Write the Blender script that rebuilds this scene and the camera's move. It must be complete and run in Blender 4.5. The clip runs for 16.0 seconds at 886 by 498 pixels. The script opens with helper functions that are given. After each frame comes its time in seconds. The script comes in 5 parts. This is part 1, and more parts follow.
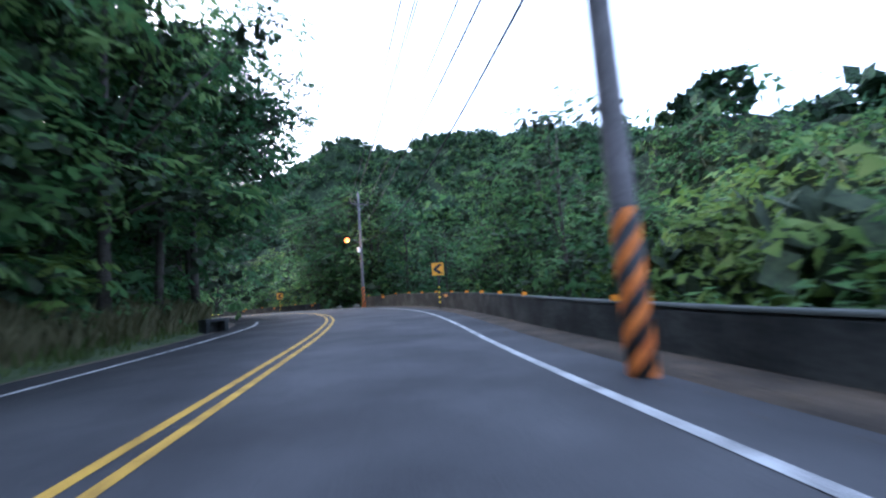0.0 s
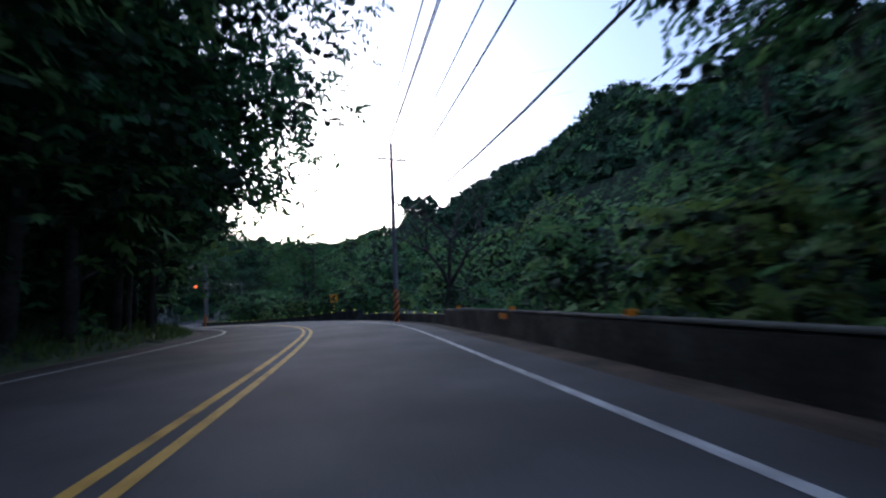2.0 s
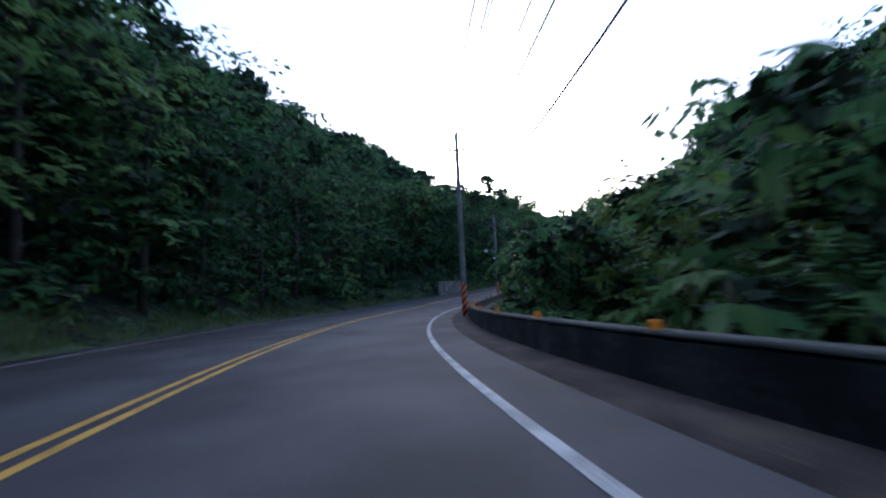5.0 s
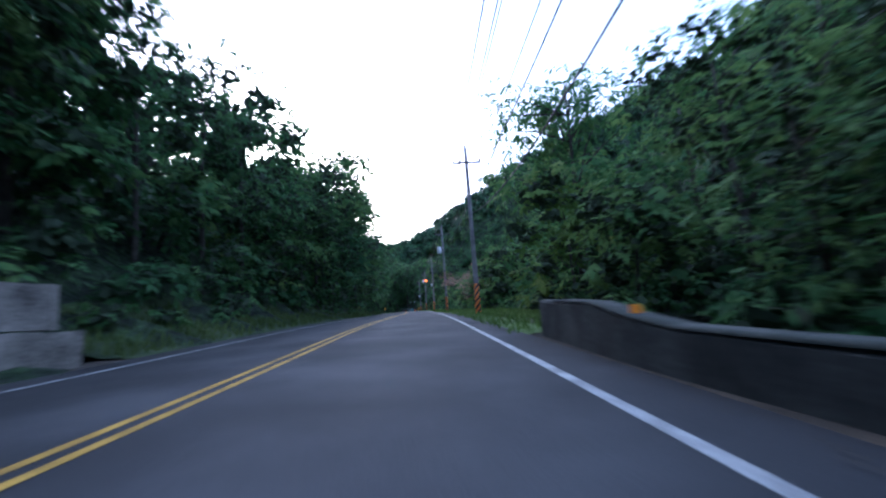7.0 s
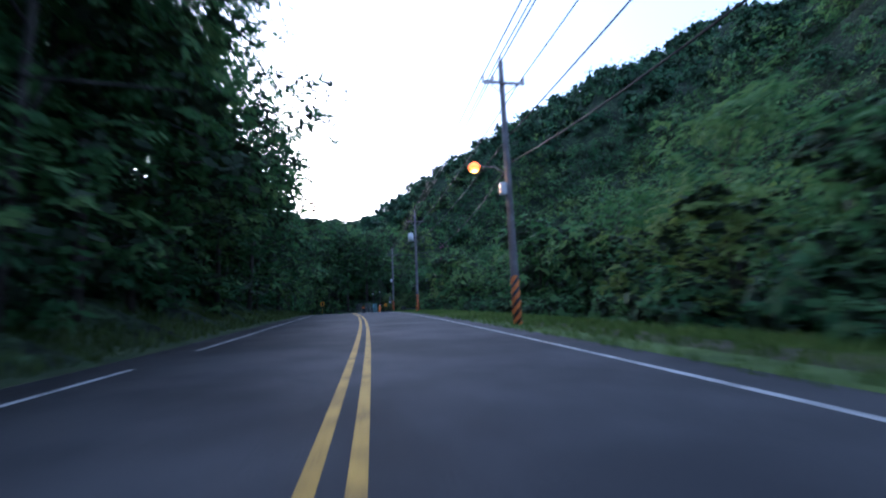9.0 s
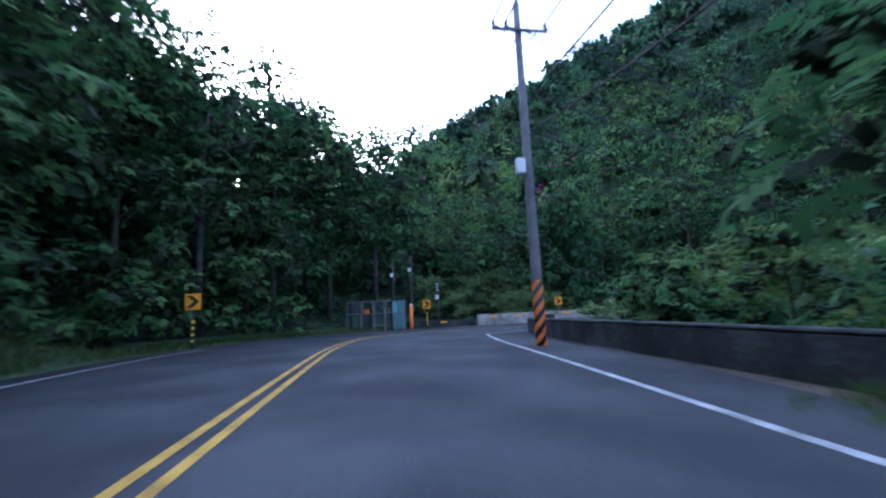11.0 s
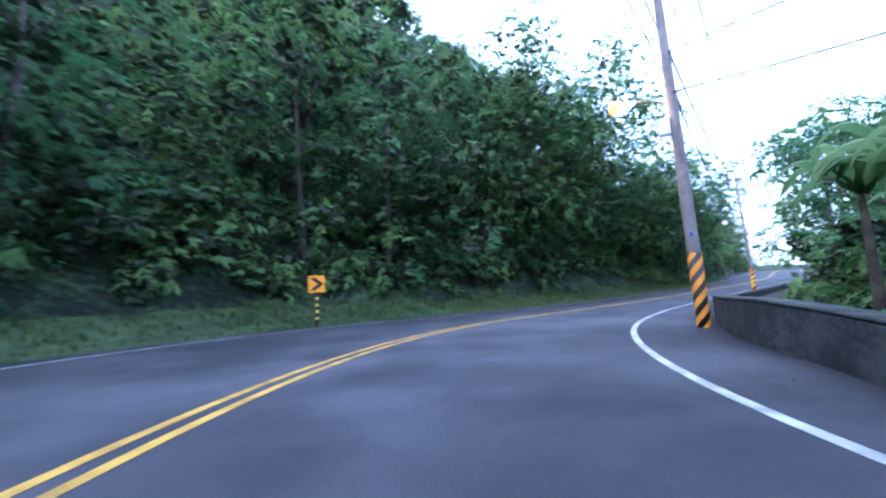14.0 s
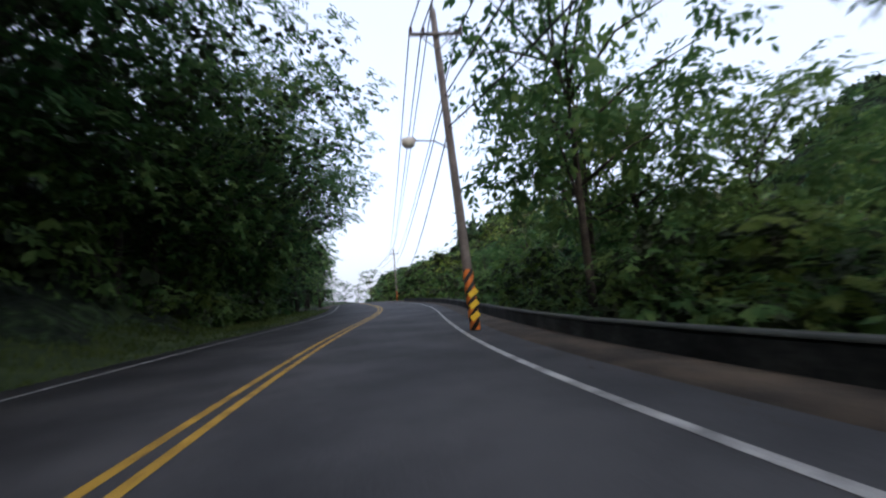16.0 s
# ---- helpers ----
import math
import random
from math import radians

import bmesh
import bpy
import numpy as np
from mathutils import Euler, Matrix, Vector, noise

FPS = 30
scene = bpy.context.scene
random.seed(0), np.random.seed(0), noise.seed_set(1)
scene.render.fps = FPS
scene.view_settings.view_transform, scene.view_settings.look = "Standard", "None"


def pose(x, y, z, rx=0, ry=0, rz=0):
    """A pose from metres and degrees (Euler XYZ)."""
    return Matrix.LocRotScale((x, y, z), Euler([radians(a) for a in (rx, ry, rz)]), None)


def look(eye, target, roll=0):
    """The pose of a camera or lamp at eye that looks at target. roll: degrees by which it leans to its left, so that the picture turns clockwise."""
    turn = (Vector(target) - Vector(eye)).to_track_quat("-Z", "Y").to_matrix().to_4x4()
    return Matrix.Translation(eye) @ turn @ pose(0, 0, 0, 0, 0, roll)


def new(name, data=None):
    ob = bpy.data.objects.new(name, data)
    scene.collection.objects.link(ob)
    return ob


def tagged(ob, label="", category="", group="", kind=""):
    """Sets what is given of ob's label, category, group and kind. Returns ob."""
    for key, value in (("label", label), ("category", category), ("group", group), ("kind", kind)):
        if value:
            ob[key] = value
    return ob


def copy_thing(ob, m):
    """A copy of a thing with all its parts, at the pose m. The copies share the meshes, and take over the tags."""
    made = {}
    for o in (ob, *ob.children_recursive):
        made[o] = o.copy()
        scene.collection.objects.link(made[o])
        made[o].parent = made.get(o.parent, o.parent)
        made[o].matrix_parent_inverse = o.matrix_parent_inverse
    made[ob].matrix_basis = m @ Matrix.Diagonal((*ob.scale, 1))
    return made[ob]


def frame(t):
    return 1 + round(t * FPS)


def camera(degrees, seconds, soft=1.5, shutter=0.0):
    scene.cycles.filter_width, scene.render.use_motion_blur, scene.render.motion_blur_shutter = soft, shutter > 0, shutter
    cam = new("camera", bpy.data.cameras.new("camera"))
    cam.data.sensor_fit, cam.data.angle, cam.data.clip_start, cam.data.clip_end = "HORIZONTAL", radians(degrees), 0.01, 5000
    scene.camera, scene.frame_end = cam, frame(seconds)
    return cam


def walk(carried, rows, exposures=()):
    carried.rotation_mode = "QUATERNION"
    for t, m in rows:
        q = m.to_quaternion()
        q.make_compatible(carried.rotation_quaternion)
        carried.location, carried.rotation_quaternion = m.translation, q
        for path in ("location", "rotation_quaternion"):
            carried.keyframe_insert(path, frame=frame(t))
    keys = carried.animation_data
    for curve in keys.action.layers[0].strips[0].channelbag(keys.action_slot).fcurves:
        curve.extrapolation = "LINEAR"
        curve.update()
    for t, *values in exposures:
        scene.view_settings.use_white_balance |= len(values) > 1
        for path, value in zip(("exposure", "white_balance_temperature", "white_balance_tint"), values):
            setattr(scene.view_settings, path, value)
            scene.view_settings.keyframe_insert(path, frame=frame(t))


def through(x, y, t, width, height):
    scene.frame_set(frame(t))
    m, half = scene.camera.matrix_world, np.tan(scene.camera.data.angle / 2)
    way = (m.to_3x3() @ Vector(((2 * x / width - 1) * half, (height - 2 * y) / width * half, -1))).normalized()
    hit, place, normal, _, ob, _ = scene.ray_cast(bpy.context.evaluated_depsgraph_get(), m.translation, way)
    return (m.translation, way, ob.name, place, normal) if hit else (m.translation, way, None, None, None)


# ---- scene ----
cam = camera(93.5, 16.0, soft=2.2, shutter=0.24)
PATH = [
    (0, 0.021, 0.030, 1.049, 7.11, 5.96, -4.26),
    (0.25, -1.834, 6.374, 1.064, 9.14, 6.77, -3.81),
    (0.5, -3.924, 12.553, 1.102, 11.93, 7.47, -3.27),
    (0.75, -6.589, 18.331, 1.226, 17.03, 7.92, -2.32),
    (1, -9.740, 23.765, 1.349, 22.91, 8.07, -1.53),
    (1.25, -13.434, 28.825, 1.398, 28.59, 7.70, -1.54),
    (1.5, -17.563, 33.552, 1.400, 33.94, 7.12, -1.88),
    (1.75, -22.040, 38.006, 1.348, 38.10, 6.47, -2.25),
    (2, -26.859, 42.093, 1.269, 42.28, 5.97, -2.71),
    (2.25, -31.959, 45.751, 1.199, 47.71, 6.13, -3.38),
    (2.5, -37.412, 48.941, 1.107, 53.42, 6.29, -3.81),
    (2.75, -43.319, 51.582, 0.971, 58.92, 5.74, -3.33),
    (3, -49.535, 53.748, 0.801, 63.94, 5.13, -2.69),
    (3.25, -55.960, 55.438, 0.601, 68.19, 5.05, -2.47),
    (3.5, -62.549, 56.789, 0.369, 71.34, 4.99, -2.53),
    (3.75, -69.227, 57.894, 0.099, 72.78, 4.43, -3.12),
    (4, -75.980, 58.882, -0.193, 73.06, 3.94, -3.66),
    (4.25, -82.772, 59.884, -0.498, 72.50, 4.10, -3.48),
    (4.5, -89.596, 60.981, -0.802, 71.17, 4.44, -3.11),
    (4.75, -96.447, 62.279, -1.086, 69.26, 4.64, -2.90),
    (5, -103.291, 63.843, -1.353, 66.78, 4.83, -2.76),
    (5.25, -110.107, 65.762, -1.596, 63.79, 5.02, -2.73),
    (5.5, -116.858, 68.080, -1.818, 60.31, 5.22, -2.80),
    (5.75, -123.509, 70.870, -2.018, 56.37, 5.46, -3.00),
    (6, -130.031, 74.130, -2.194, 52.08, 5.73, -3.21),
    (6.25, -136.394, 77.889, -2.375, 47.42, 5.95, -3.26),
    (6.5, -142.566, 82.127, -2.471, 42.86, 6.44, -3.34),
    (6.75, -148.470, 86.844, -2.381, 38.76, 7.85, -3.79),
    (7, -154.210, 92.006, -2.161, 35.37, 9.13, -3.99),
    (7.25, -159.866, 97.597, -1.790, 33.18, 9.22, -3.18),
    (7.5, -165.427, 103.553, -1.392, 31.77, 8.81, -2.22),
    (7.75, -170.870, 109.834, -1.096, 30.90, 8.08, -1.79),
    (8, -176.308, 116.354, -0.866, 30.43, 7.46, -1.69),
    (8.25, -181.882, 123.039, -0.735, 30.10, 7.61, -2.10),
    (8.5, -187.485, 129.810, -0.628, 29.95, 7.96, -2.55),
    (8.75, -193.075, 136.583, -0.475, 29.90, 8.15, -2.55),
    (9, -198.602, 143.299, -0.296, 29.98, 8.25, -2.42),
    (9.25, -203.991, 149.902, -0.072, 30.19, 8.19, -2.36),
    (9.5, -209.266, 156.301, 0.152, 30.62, 8.08, -2.34),
    (9.75, -214.451, 162.401, 0.329, 31.52, 8.01, -2.38),
    (10, -219.472, 168.170, 0.476, 32.46, 7.96, -2.45),
    (10.25, -224.298, 173.538, 0.595, 33.23, 7.92, -2.48),
    (10.5, -228.825, 178.529, 0.689, 33.43, 7.92, -2.51),
    (10.75, -232.968, 183.124, 0.770, 32.70, 8.11, -2.53),
    (11, -236.641, 187.380, 0.822, 30.81, 8.09, -2.59),
    (11.25, -239.731, 191.315, 0.827, 27.33, 7.33, -2.77),
    (11.5, -242.241, 195.027, 0.799, 22.51, 6.42, -2.99),
    (11.75, -244.123, 198.613, 0.745, 16.45, 5.85, -3.30),
    (12, -245.417, 202.091, 0.665, 9.24, 5.46, -3.49),
    (12.25, -246.124, 205.533, 0.552, 0.99, 5.25, -3.33),
    (12.5, -246.306, 208.872, 0.433, -8.29, 5.30, -2.91),
    (12.75, -246.058, 212.075, 0.328, -18.85, 5.81, -2.09),
    (13, -245.278, 215.113, 0.244, -29.86, 6.40, -1.43),
    (13.25, -243.853, 217.987, 0.201, -40.52, 6.71, -1.65),
    (13.5, -241.915, 220.567, 0.187, -51.02, 6.90, -2.08),
    (13.75, -239.541, 222.732, 0.199, -61.13, 6.96, -2.26),
    (14, -236.782, 224.449, 0.228, -71.37, 7.06, -2.21),
    (14.25, -233.714, 225.665, 0.264, -82.77, 7.53, -1.57),
    (14.5, -230.343, 226.320, 0.308, -93.61, 7.94, -1.03),
    (14.75, -226.675, 226.300, 0.365, -102.28, 7.84, -1.38),
    (15, -222.784, 225.707, 0.427, -109.39, 7.65, -2.02),
    (15.25, -218.797, 224.564, 0.483, -114.87, 7.64, -2.53),
    (15.5, -214.562, 222.996, 0.547, -119.15, 7.77, -3.18),
    (15.75, -209.870, 221.071, 0.635, -122.46, 8.09, -4.17),
    (16, -205.011, 218.984, 0.731, -125.31, 8.48, -5.28),
]
EXPOSURES = [
    (0, 2.30, 4850, 16), (0.5, 1.60, 4850, 16), (1, 1.30, 4570, 18), (1.5, 0.80, 4470, 18), (2.5, 0.10, 4370, 18), (4, -0.20, 4320, 18), (6.3, 2.10, 4620, 18), (7, 1.60, 4420, 18),
    (8, 1.20, 4320, 18), (9, 1.30, 4320, 18), (11.3, 2.45, 4500, 19), (12, 3.75, 4700, 25), (12.5, 3.8, 4800, 29), (13.5, 3.3, 4430, 25), (14.5, 2.25, 4750, 19), (15, 1.25, 5200, 18), (16, 1.1, 5750, 16),
]

walk(
    cam,
    [(t, look((x, y, z), (x - math.sin(radians(a)) * math.cos(radians(p)), y + math.cos(radians(a)) * math.cos(radians(p)), z + math.sin(radians(p))), r)) for t, x, y, z, a, p, r in PATH],
    exposures=EXPOSURES,
)

# ---- world and light: a clear sky after sundown, no direct sun ----
world = bpy.data.worlds.new("dusk_sky")
scene.world = world
world.use_nodes = True
wn = world.node_tree.nodes
wl = world.node_tree.links
sky = wn.new("ShaderNodeTexSky")
sky.sky_type = "NISHITA"
sky.sun_disc = False
sky.sun_elevation = radians(12)
sky.sun_rotation = radians(300)
sky.air_density = 1.0
sky.dust_density = 10.0
sky.ozone_density = 1.0
wn["Background"].inputs["Strength"].default_value = 0.115
wl.new(sky.outputs["Color"], wn["Background"].inputs["Color"])
haze = wn.new("ShaderNodeBackground")
haze.inputs["Color"].default_value = (0.93, 0.96, 1.0, 1)
haze.inputs["Strength"].default_value = 0.4
both = wn.new("ShaderNodeAddShader")
wl.new(wn["Background"].outputs[0], both.inputs[0])
wl.new(haze.outputs[0], both.inputs[1])
wl.new(both.outputs[0], wn["World Output"].inputs["Surface"])
sun_data = bpy.data.lights.new("sun", "SUN")
sun_data.energy = 0.12
sun_data.angle = radians(40)
sun_data.color = (1.0, 0.95, 0.9)
sun = new("sun", sun_data)
sun.rotation_euler = (radians(78), 0, radians(240))


# ---- plan of the road: u metres along the centre line, d metres to its left ----
ROAD_START = (7.12, -29.17)
# heading of the centre line, degrees, every 8 m
ROAD_HEADING = [
    107.3, 107.3, 107.2, 107.4, 106.4, 105.9, 109.9, 121.6, 134.1, 140.7, 142.7, 144.5,
    147.4, 157.7, 168.2, 171.1, 174.2, 173.6, 175.6, 175.9, 171.7, 166.4, 160.3, 154.4,
    149.8, 145, 144.2, 137.2, 127.4, 128.1, 127.8, 127.7, 128.8, 129.4, 129.3, 129.6,
    129.5, 129.9, 130.6, 131.6, 132.5, 133.7, 134, 133.7, 129.8, 129.9, 121.2, 78.9,
    52.3, 41.9, 22.6, 0.7, -20, -24.7, -21.8, -26.1, -30.2, -32, -30, -26,
    -22, -21, -21, -21, -21, -21, -21, -21, -21, -21, -21, -21,
    -21,
]
# height of the centre line, every 20 m
ROAD_HEIGHT = [
    -0, -0, 0.03, 0.33, 0.23, -0.1, -0.71, -1.56, -2.37, -2.99, -3.45, -3.25,
    -2.36, -1.83, -1.54, -1.07, -0.61, -0.31, -0.28, -0.73, -0.8, -0.55, -0.18, 0.75,
    1.9, 2.92, 3.84, 4.68, 5.42,
]

STEP = 0.5
_n = int(8 * (len(ROAD_HEADING) - 1) / STEP)
road_u = np.arange(_n) * STEP - 30
_h = np.radians(np.interp(road_u + STEP / 2, np.arange(len(ROAD_HEADING)) * 8 - 30, ROAD_HEADING))
_st = STEP * np.stack([np.cos(_h), np.sin(_h)], 1)
road_xy = np.array(ROAD_START) + np.concatenate([[[0, 0]], np.cumsum(_st, 0)[:-1]])
_hh = np.radians(np.interp(road_u, np.arange(len(ROAD_HEADING)) * 8 - 30, ROAD_HEADING))
road_dir = np.stack([np.cos(_hh), np.sin(_hh)], 1)
road_left = np.stack([-road_dir[:, 1], road_dir[:, 0]], 1)
road_z = np.interp(road_u, np.arange(len(ROAD_HEIGHT)) * 20 - 30, ROAD_HEIGHT)
road_z = np.convolve(np.pad(road_z, 12, mode="edge"), np.ones(25) / 25, "valid")
END_U = road_u[-1]

# edge lines: (u, metres from the centre line)
RIGHT_LINE = [(-30, 3.8), (7, 3.9), (18, 4.4), (32, 4.5), (44, 4.0), (58, 3.7), (72, 4.0), (80, 3.3), (95, 2.8), (108, 3.0), (120, 3.2), (130, 3.7), (150, 4.3), (178, 4.7), (190, 4.6), (205, 4.2), (232, 3.6), (248, 3.9), (264, 4.0), (290, 4.0), (315, 4.5), (329, 5.4), (339, 6.2), (345, 6.1), (350, 4.9), (356, 4.2), (366, 4.5), (376, 5.2), (384, 5.1), (392, 4.3), (402, 3.9), (418, 4.1), (560, 3.8)]
LEFT_LINE = [(-30, 3.5), (10, 3.6), (22, 3.2), (30, 4.2), (40, 4.7), (52, 5.0), (60, 4.3), (72, 3.6), (84, 3.6), (98, 3.7), (110, 4.3), (124, 5.0), (150, 5.8), (182, 6.1), (190, 5.2), (198, 3.7), (208, 3.4), (232, 3.8), (250, 4.1), (270, 3.9), (280, 4.3), (310, 4.6), (328, 5.5), (340, 6.0), (350, 4.8), (354, 4.3), (362, 4.2), (367, 5.8), (374, 6.6), (380, 6.4), (386, 5.4), (396, 4.4), (404, 4.1), (416, 4.6), (560, 4.0)]


def softened(table, width):
    x = np.arange(-60.0, 600.0, 0.5)
    k = np.exp(-0.5 * (np.arange(-24, 25) * 0.5 / width) ** 2)
    return x, np.convolve(np.pad(np.interp(x, *np.array(table).T), 24, mode="edge"), k / k.sum(), "valid")


_right, _left = softened(RIGHT_LINE, 3.0), softened(LEFT_LINE, 2.5)


def right_line(u):
    return np.interp(u, *_right)


def left_line(u):
    return np.interp(u, *_left)


def at(u, d, z=0.0):
    """The place d metres to the left of the centre line at u, z above the road."""
    x = np.interp(u, road_u, road_xy[:, 0])
    y = np.interp(u, road_u, road_xy[:, 1])
    h = heading(u)
    return Vector((x - math.sin(h) * d, y + math.cos(h) * d, float(np.interp(u, road_u, road_z)) + z))


def heading(u):
    return math.radians(float(np.interp(u, np.arange(len(ROAD_HEADING)) * 8 - 30, ROAD_HEADING)))


def turned(u, d, z=0.0, turn=0.0):
    """A pose there whose +y looks along the road."""
    return Matrix.Translation(at(u, d, z)) @ Matrix.Rotation(heading(u) - math.pi / 2 + radians(turn), 4, "Z")


# ---- mesh helpers ----
def quick(name, v, f, mats=(), smooth=False):
    """A mesh from arrays of places and of faces with equal corner counts."""
    v, f = np.asarray(v, np.float32), np.asarray(f, np.int32)
    me = bpy.data.meshes.new(name)
    me.vertices.add(len(v))
    me.vertices.foreach_set("co", v.ravel())
    me.loops.add(f.size)
    me.loops.foreach_set("vertex_index", f.ravel())
    me.polygons.add(len(f))
    me.polygons.foreach_set("loop_start", np.arange(len(f), dtype=np.int32) * f.shape[1])
    if smooth:
        me.polygons.foreach_set("use_smooth", np.ones(len(f), bool))
    me.update(calc_edges=True)
    for m in mats:
        me.materials.append(m)
    return me


def part(name, bm, material, parent=None, label="", smooth=False):
    """Links a bmesh as one mesh object under a thing or a part."""
    me = bpy.data.meshes.new(name)
    if smooth:
        for f in bm.faces:
            f.smooth = True
    bm.to_mesh(me)
    bm.free()
    me.materials.append(material)
    ob = new(name, me)
    ob.parent = parent
    if label:
        tagged(ob, label)
    return ob


def empty(name, m, label, category, group="", kind=""):
    ob = new(name)
    ob.empty_display_size = 0.2
    ob.matrix_world = m
    return tagged(ob, label, category, group, kind)


def box(bm, size, centre=(0, 0, 0), bevel=0.0, turn=None):
    g = bmesh.ops.create_cube(bm, size=1.0)["verts"]
    m = Matrix.Translation(centre) @ (turn or Matrix()) @ Matrix.Diagonal((*size, 1))
    bmesh.ops.transform(bm, matrix=m, verts=g)
    if bevel:
        edges = list({e for v in g for e in v.link_edges})
        bmesh.ops.bevel(bm, geom=edges, offset=bevel, segments=2, affect="EDGES", clamp_overlap=True)
    return bm


def tube(bm, points, radii, sides=10, caps=True):
    """A round tube through points with a radius at each."""
    rings = []
    pts = [Vector(p) for p in points]
    for i, p in enumerate(pts):
        way = (pts[min(i + 1, len(pts) - 1)] - pts[max(i - 1, 0)]).normalized()
        side = way.cross(Vector((0, 0, 1)) if abs(way.z) < 0.95 else Vector((0, 1, 0))).normalized()
        up = side.cross(way)
        r = radii[i] if hasattr(radii, "__len__") else radii
        rings.append([bm.verts.new(p + r * (math.cos(a) * side + math.sin(a) * up)) for a in [2 * math.pi * k / sides for k in range(sides)]])
    for a, b in zip(rings, rings[1:]):
        for k in range(sides):
            bm.faces.new((a[k], a[(k + 1) % sides], b[(k + 1) % sides], b[k]))
    if caps:
        bm.faces.new(rings[0][::-1])
        bm.faces.new(rings[-1])
    bmesh.ops.recalc_face_normals(bm, faces=bm.faces)
    return bm


def ribbon(us, left, right, z, drop=0.0):
    """Places and faces of a strip between two offsets; drop gives it hanging side faces."""
    us = np.asarray(us, float)
    left = np.broadcast_to(left, us.shape)
    right = np.broadcast_to(right, us.shape)
    cols = []
    offs = [left, right] if not drop else [left, left, right, right]
    zs = [z, z] if not drop else [z - drop, z, z, z - drop]
    x = np.interp(us, road_u, road_xy[:, 0])
    y = np.interp(us, road_u, road_xy[:, 1])
    h = np.radians(np.interp(us, np.arange(len(ROAD_HEADING)) * 8 - 30, ROAD_HEADING))
    zz = np.interp(us, road_u, road_z)
    for o, dz in zip(offs, zs):
        cols.append(np.stack([x - np.sin(h) * o, y + np.cos(h) * o, zz + dz], 1))
    k = len(cols)
    v = np.stack(cols, 1).reshape(-1, 3)
    f = []
    for i in range(len(us) - 1):
        for j in range(k - 1):
            a = i * k + j
            f.append((a, a + 1, a + k + 1, a + k))
    return v, np.array(f)


# ---- materials ----
def material(name, colours, scale=4.0, rough=0.8, bump=0.3, bump_scale=None, metal=0.0, fine=0.25, spread=(0.3, 0.7), coords="Object", spec=0.3):
    """A surface whose colour runs through the given colours by noise at two scales, with fine relief."""
    m = bpy.data.materials.new(name)
    m.use_nodes = True
    n, l = m.node_tree.nodes, m.node_tree.links
    b = n["Principled BSDF"]
    b.inputs["Roughness"].default_value = rough
    b.inputs["Metallic"].default_value = metal
    b.inputs["Specular IOR Level"].default_value = spec
    tc = n.new("ShaderNodeTexCoord")
    big = n.new("ShaderNodeTexNoise")
    big.inputs["Scale"].default_value = scale
    big.inputs["Detail"].default_value = 6
    small = n.new("ShaderNodeTexNoise")
    small.inputs["Scale"].default_value = bump_scale or scale * 12
    small.inputs["Detail"].default_value = 4
    mix = n.new("ShaderNodeMath")
    mix.operation = "MULTIPLY_ADD"
    mix.inputs[1].default_value = fine
    sub = n.new("ShaderNodeMath")
    sub.operation = "SUBTRACT"
    sub.inputs[1].default_value = fine * 0.5
    ramp = n.new("ShaderNodeValToRGB")
    e = ramp.color_ramp.elements
    for k, c in enumerate(colours):
        p = spread[0] + (spread[1] - spread[0]) * k / max(len(colours) - 1, 1)
        el = e[k] if k < 2 else e.new(p)
        el.position = p
        el.color = (*c, 1)
    if len(colours) == 1:
        e[1].color = (*colours[0], 1)
    bp = n.new("ShaderNodeBump")
    bp.inputs["Strength"].default_value = bump
    bp.inputs["Distance"].default_value = 0.02
    for a in (big, small):
        l.new(tc.outputs[coords], a.inputs["Vector"])
    l.new(small.outputs["Fac"], mix.inputs[0])
    l.new(big.outputs["Fac"], mix.inputs[2])
    l.new(mix.outputs[0], sub.inputs[0])
    l.new(sub.outputs[0], ramp.inputs["Fac"])
    l.new(ramp.outputs["Color"], b.inputs["Base Color"])
    l.new(small.outputs["Fac"], bp.inputs["Height"])
    l.new(bp.outputs["Normal"], b.inputs["Normal"])
    return m


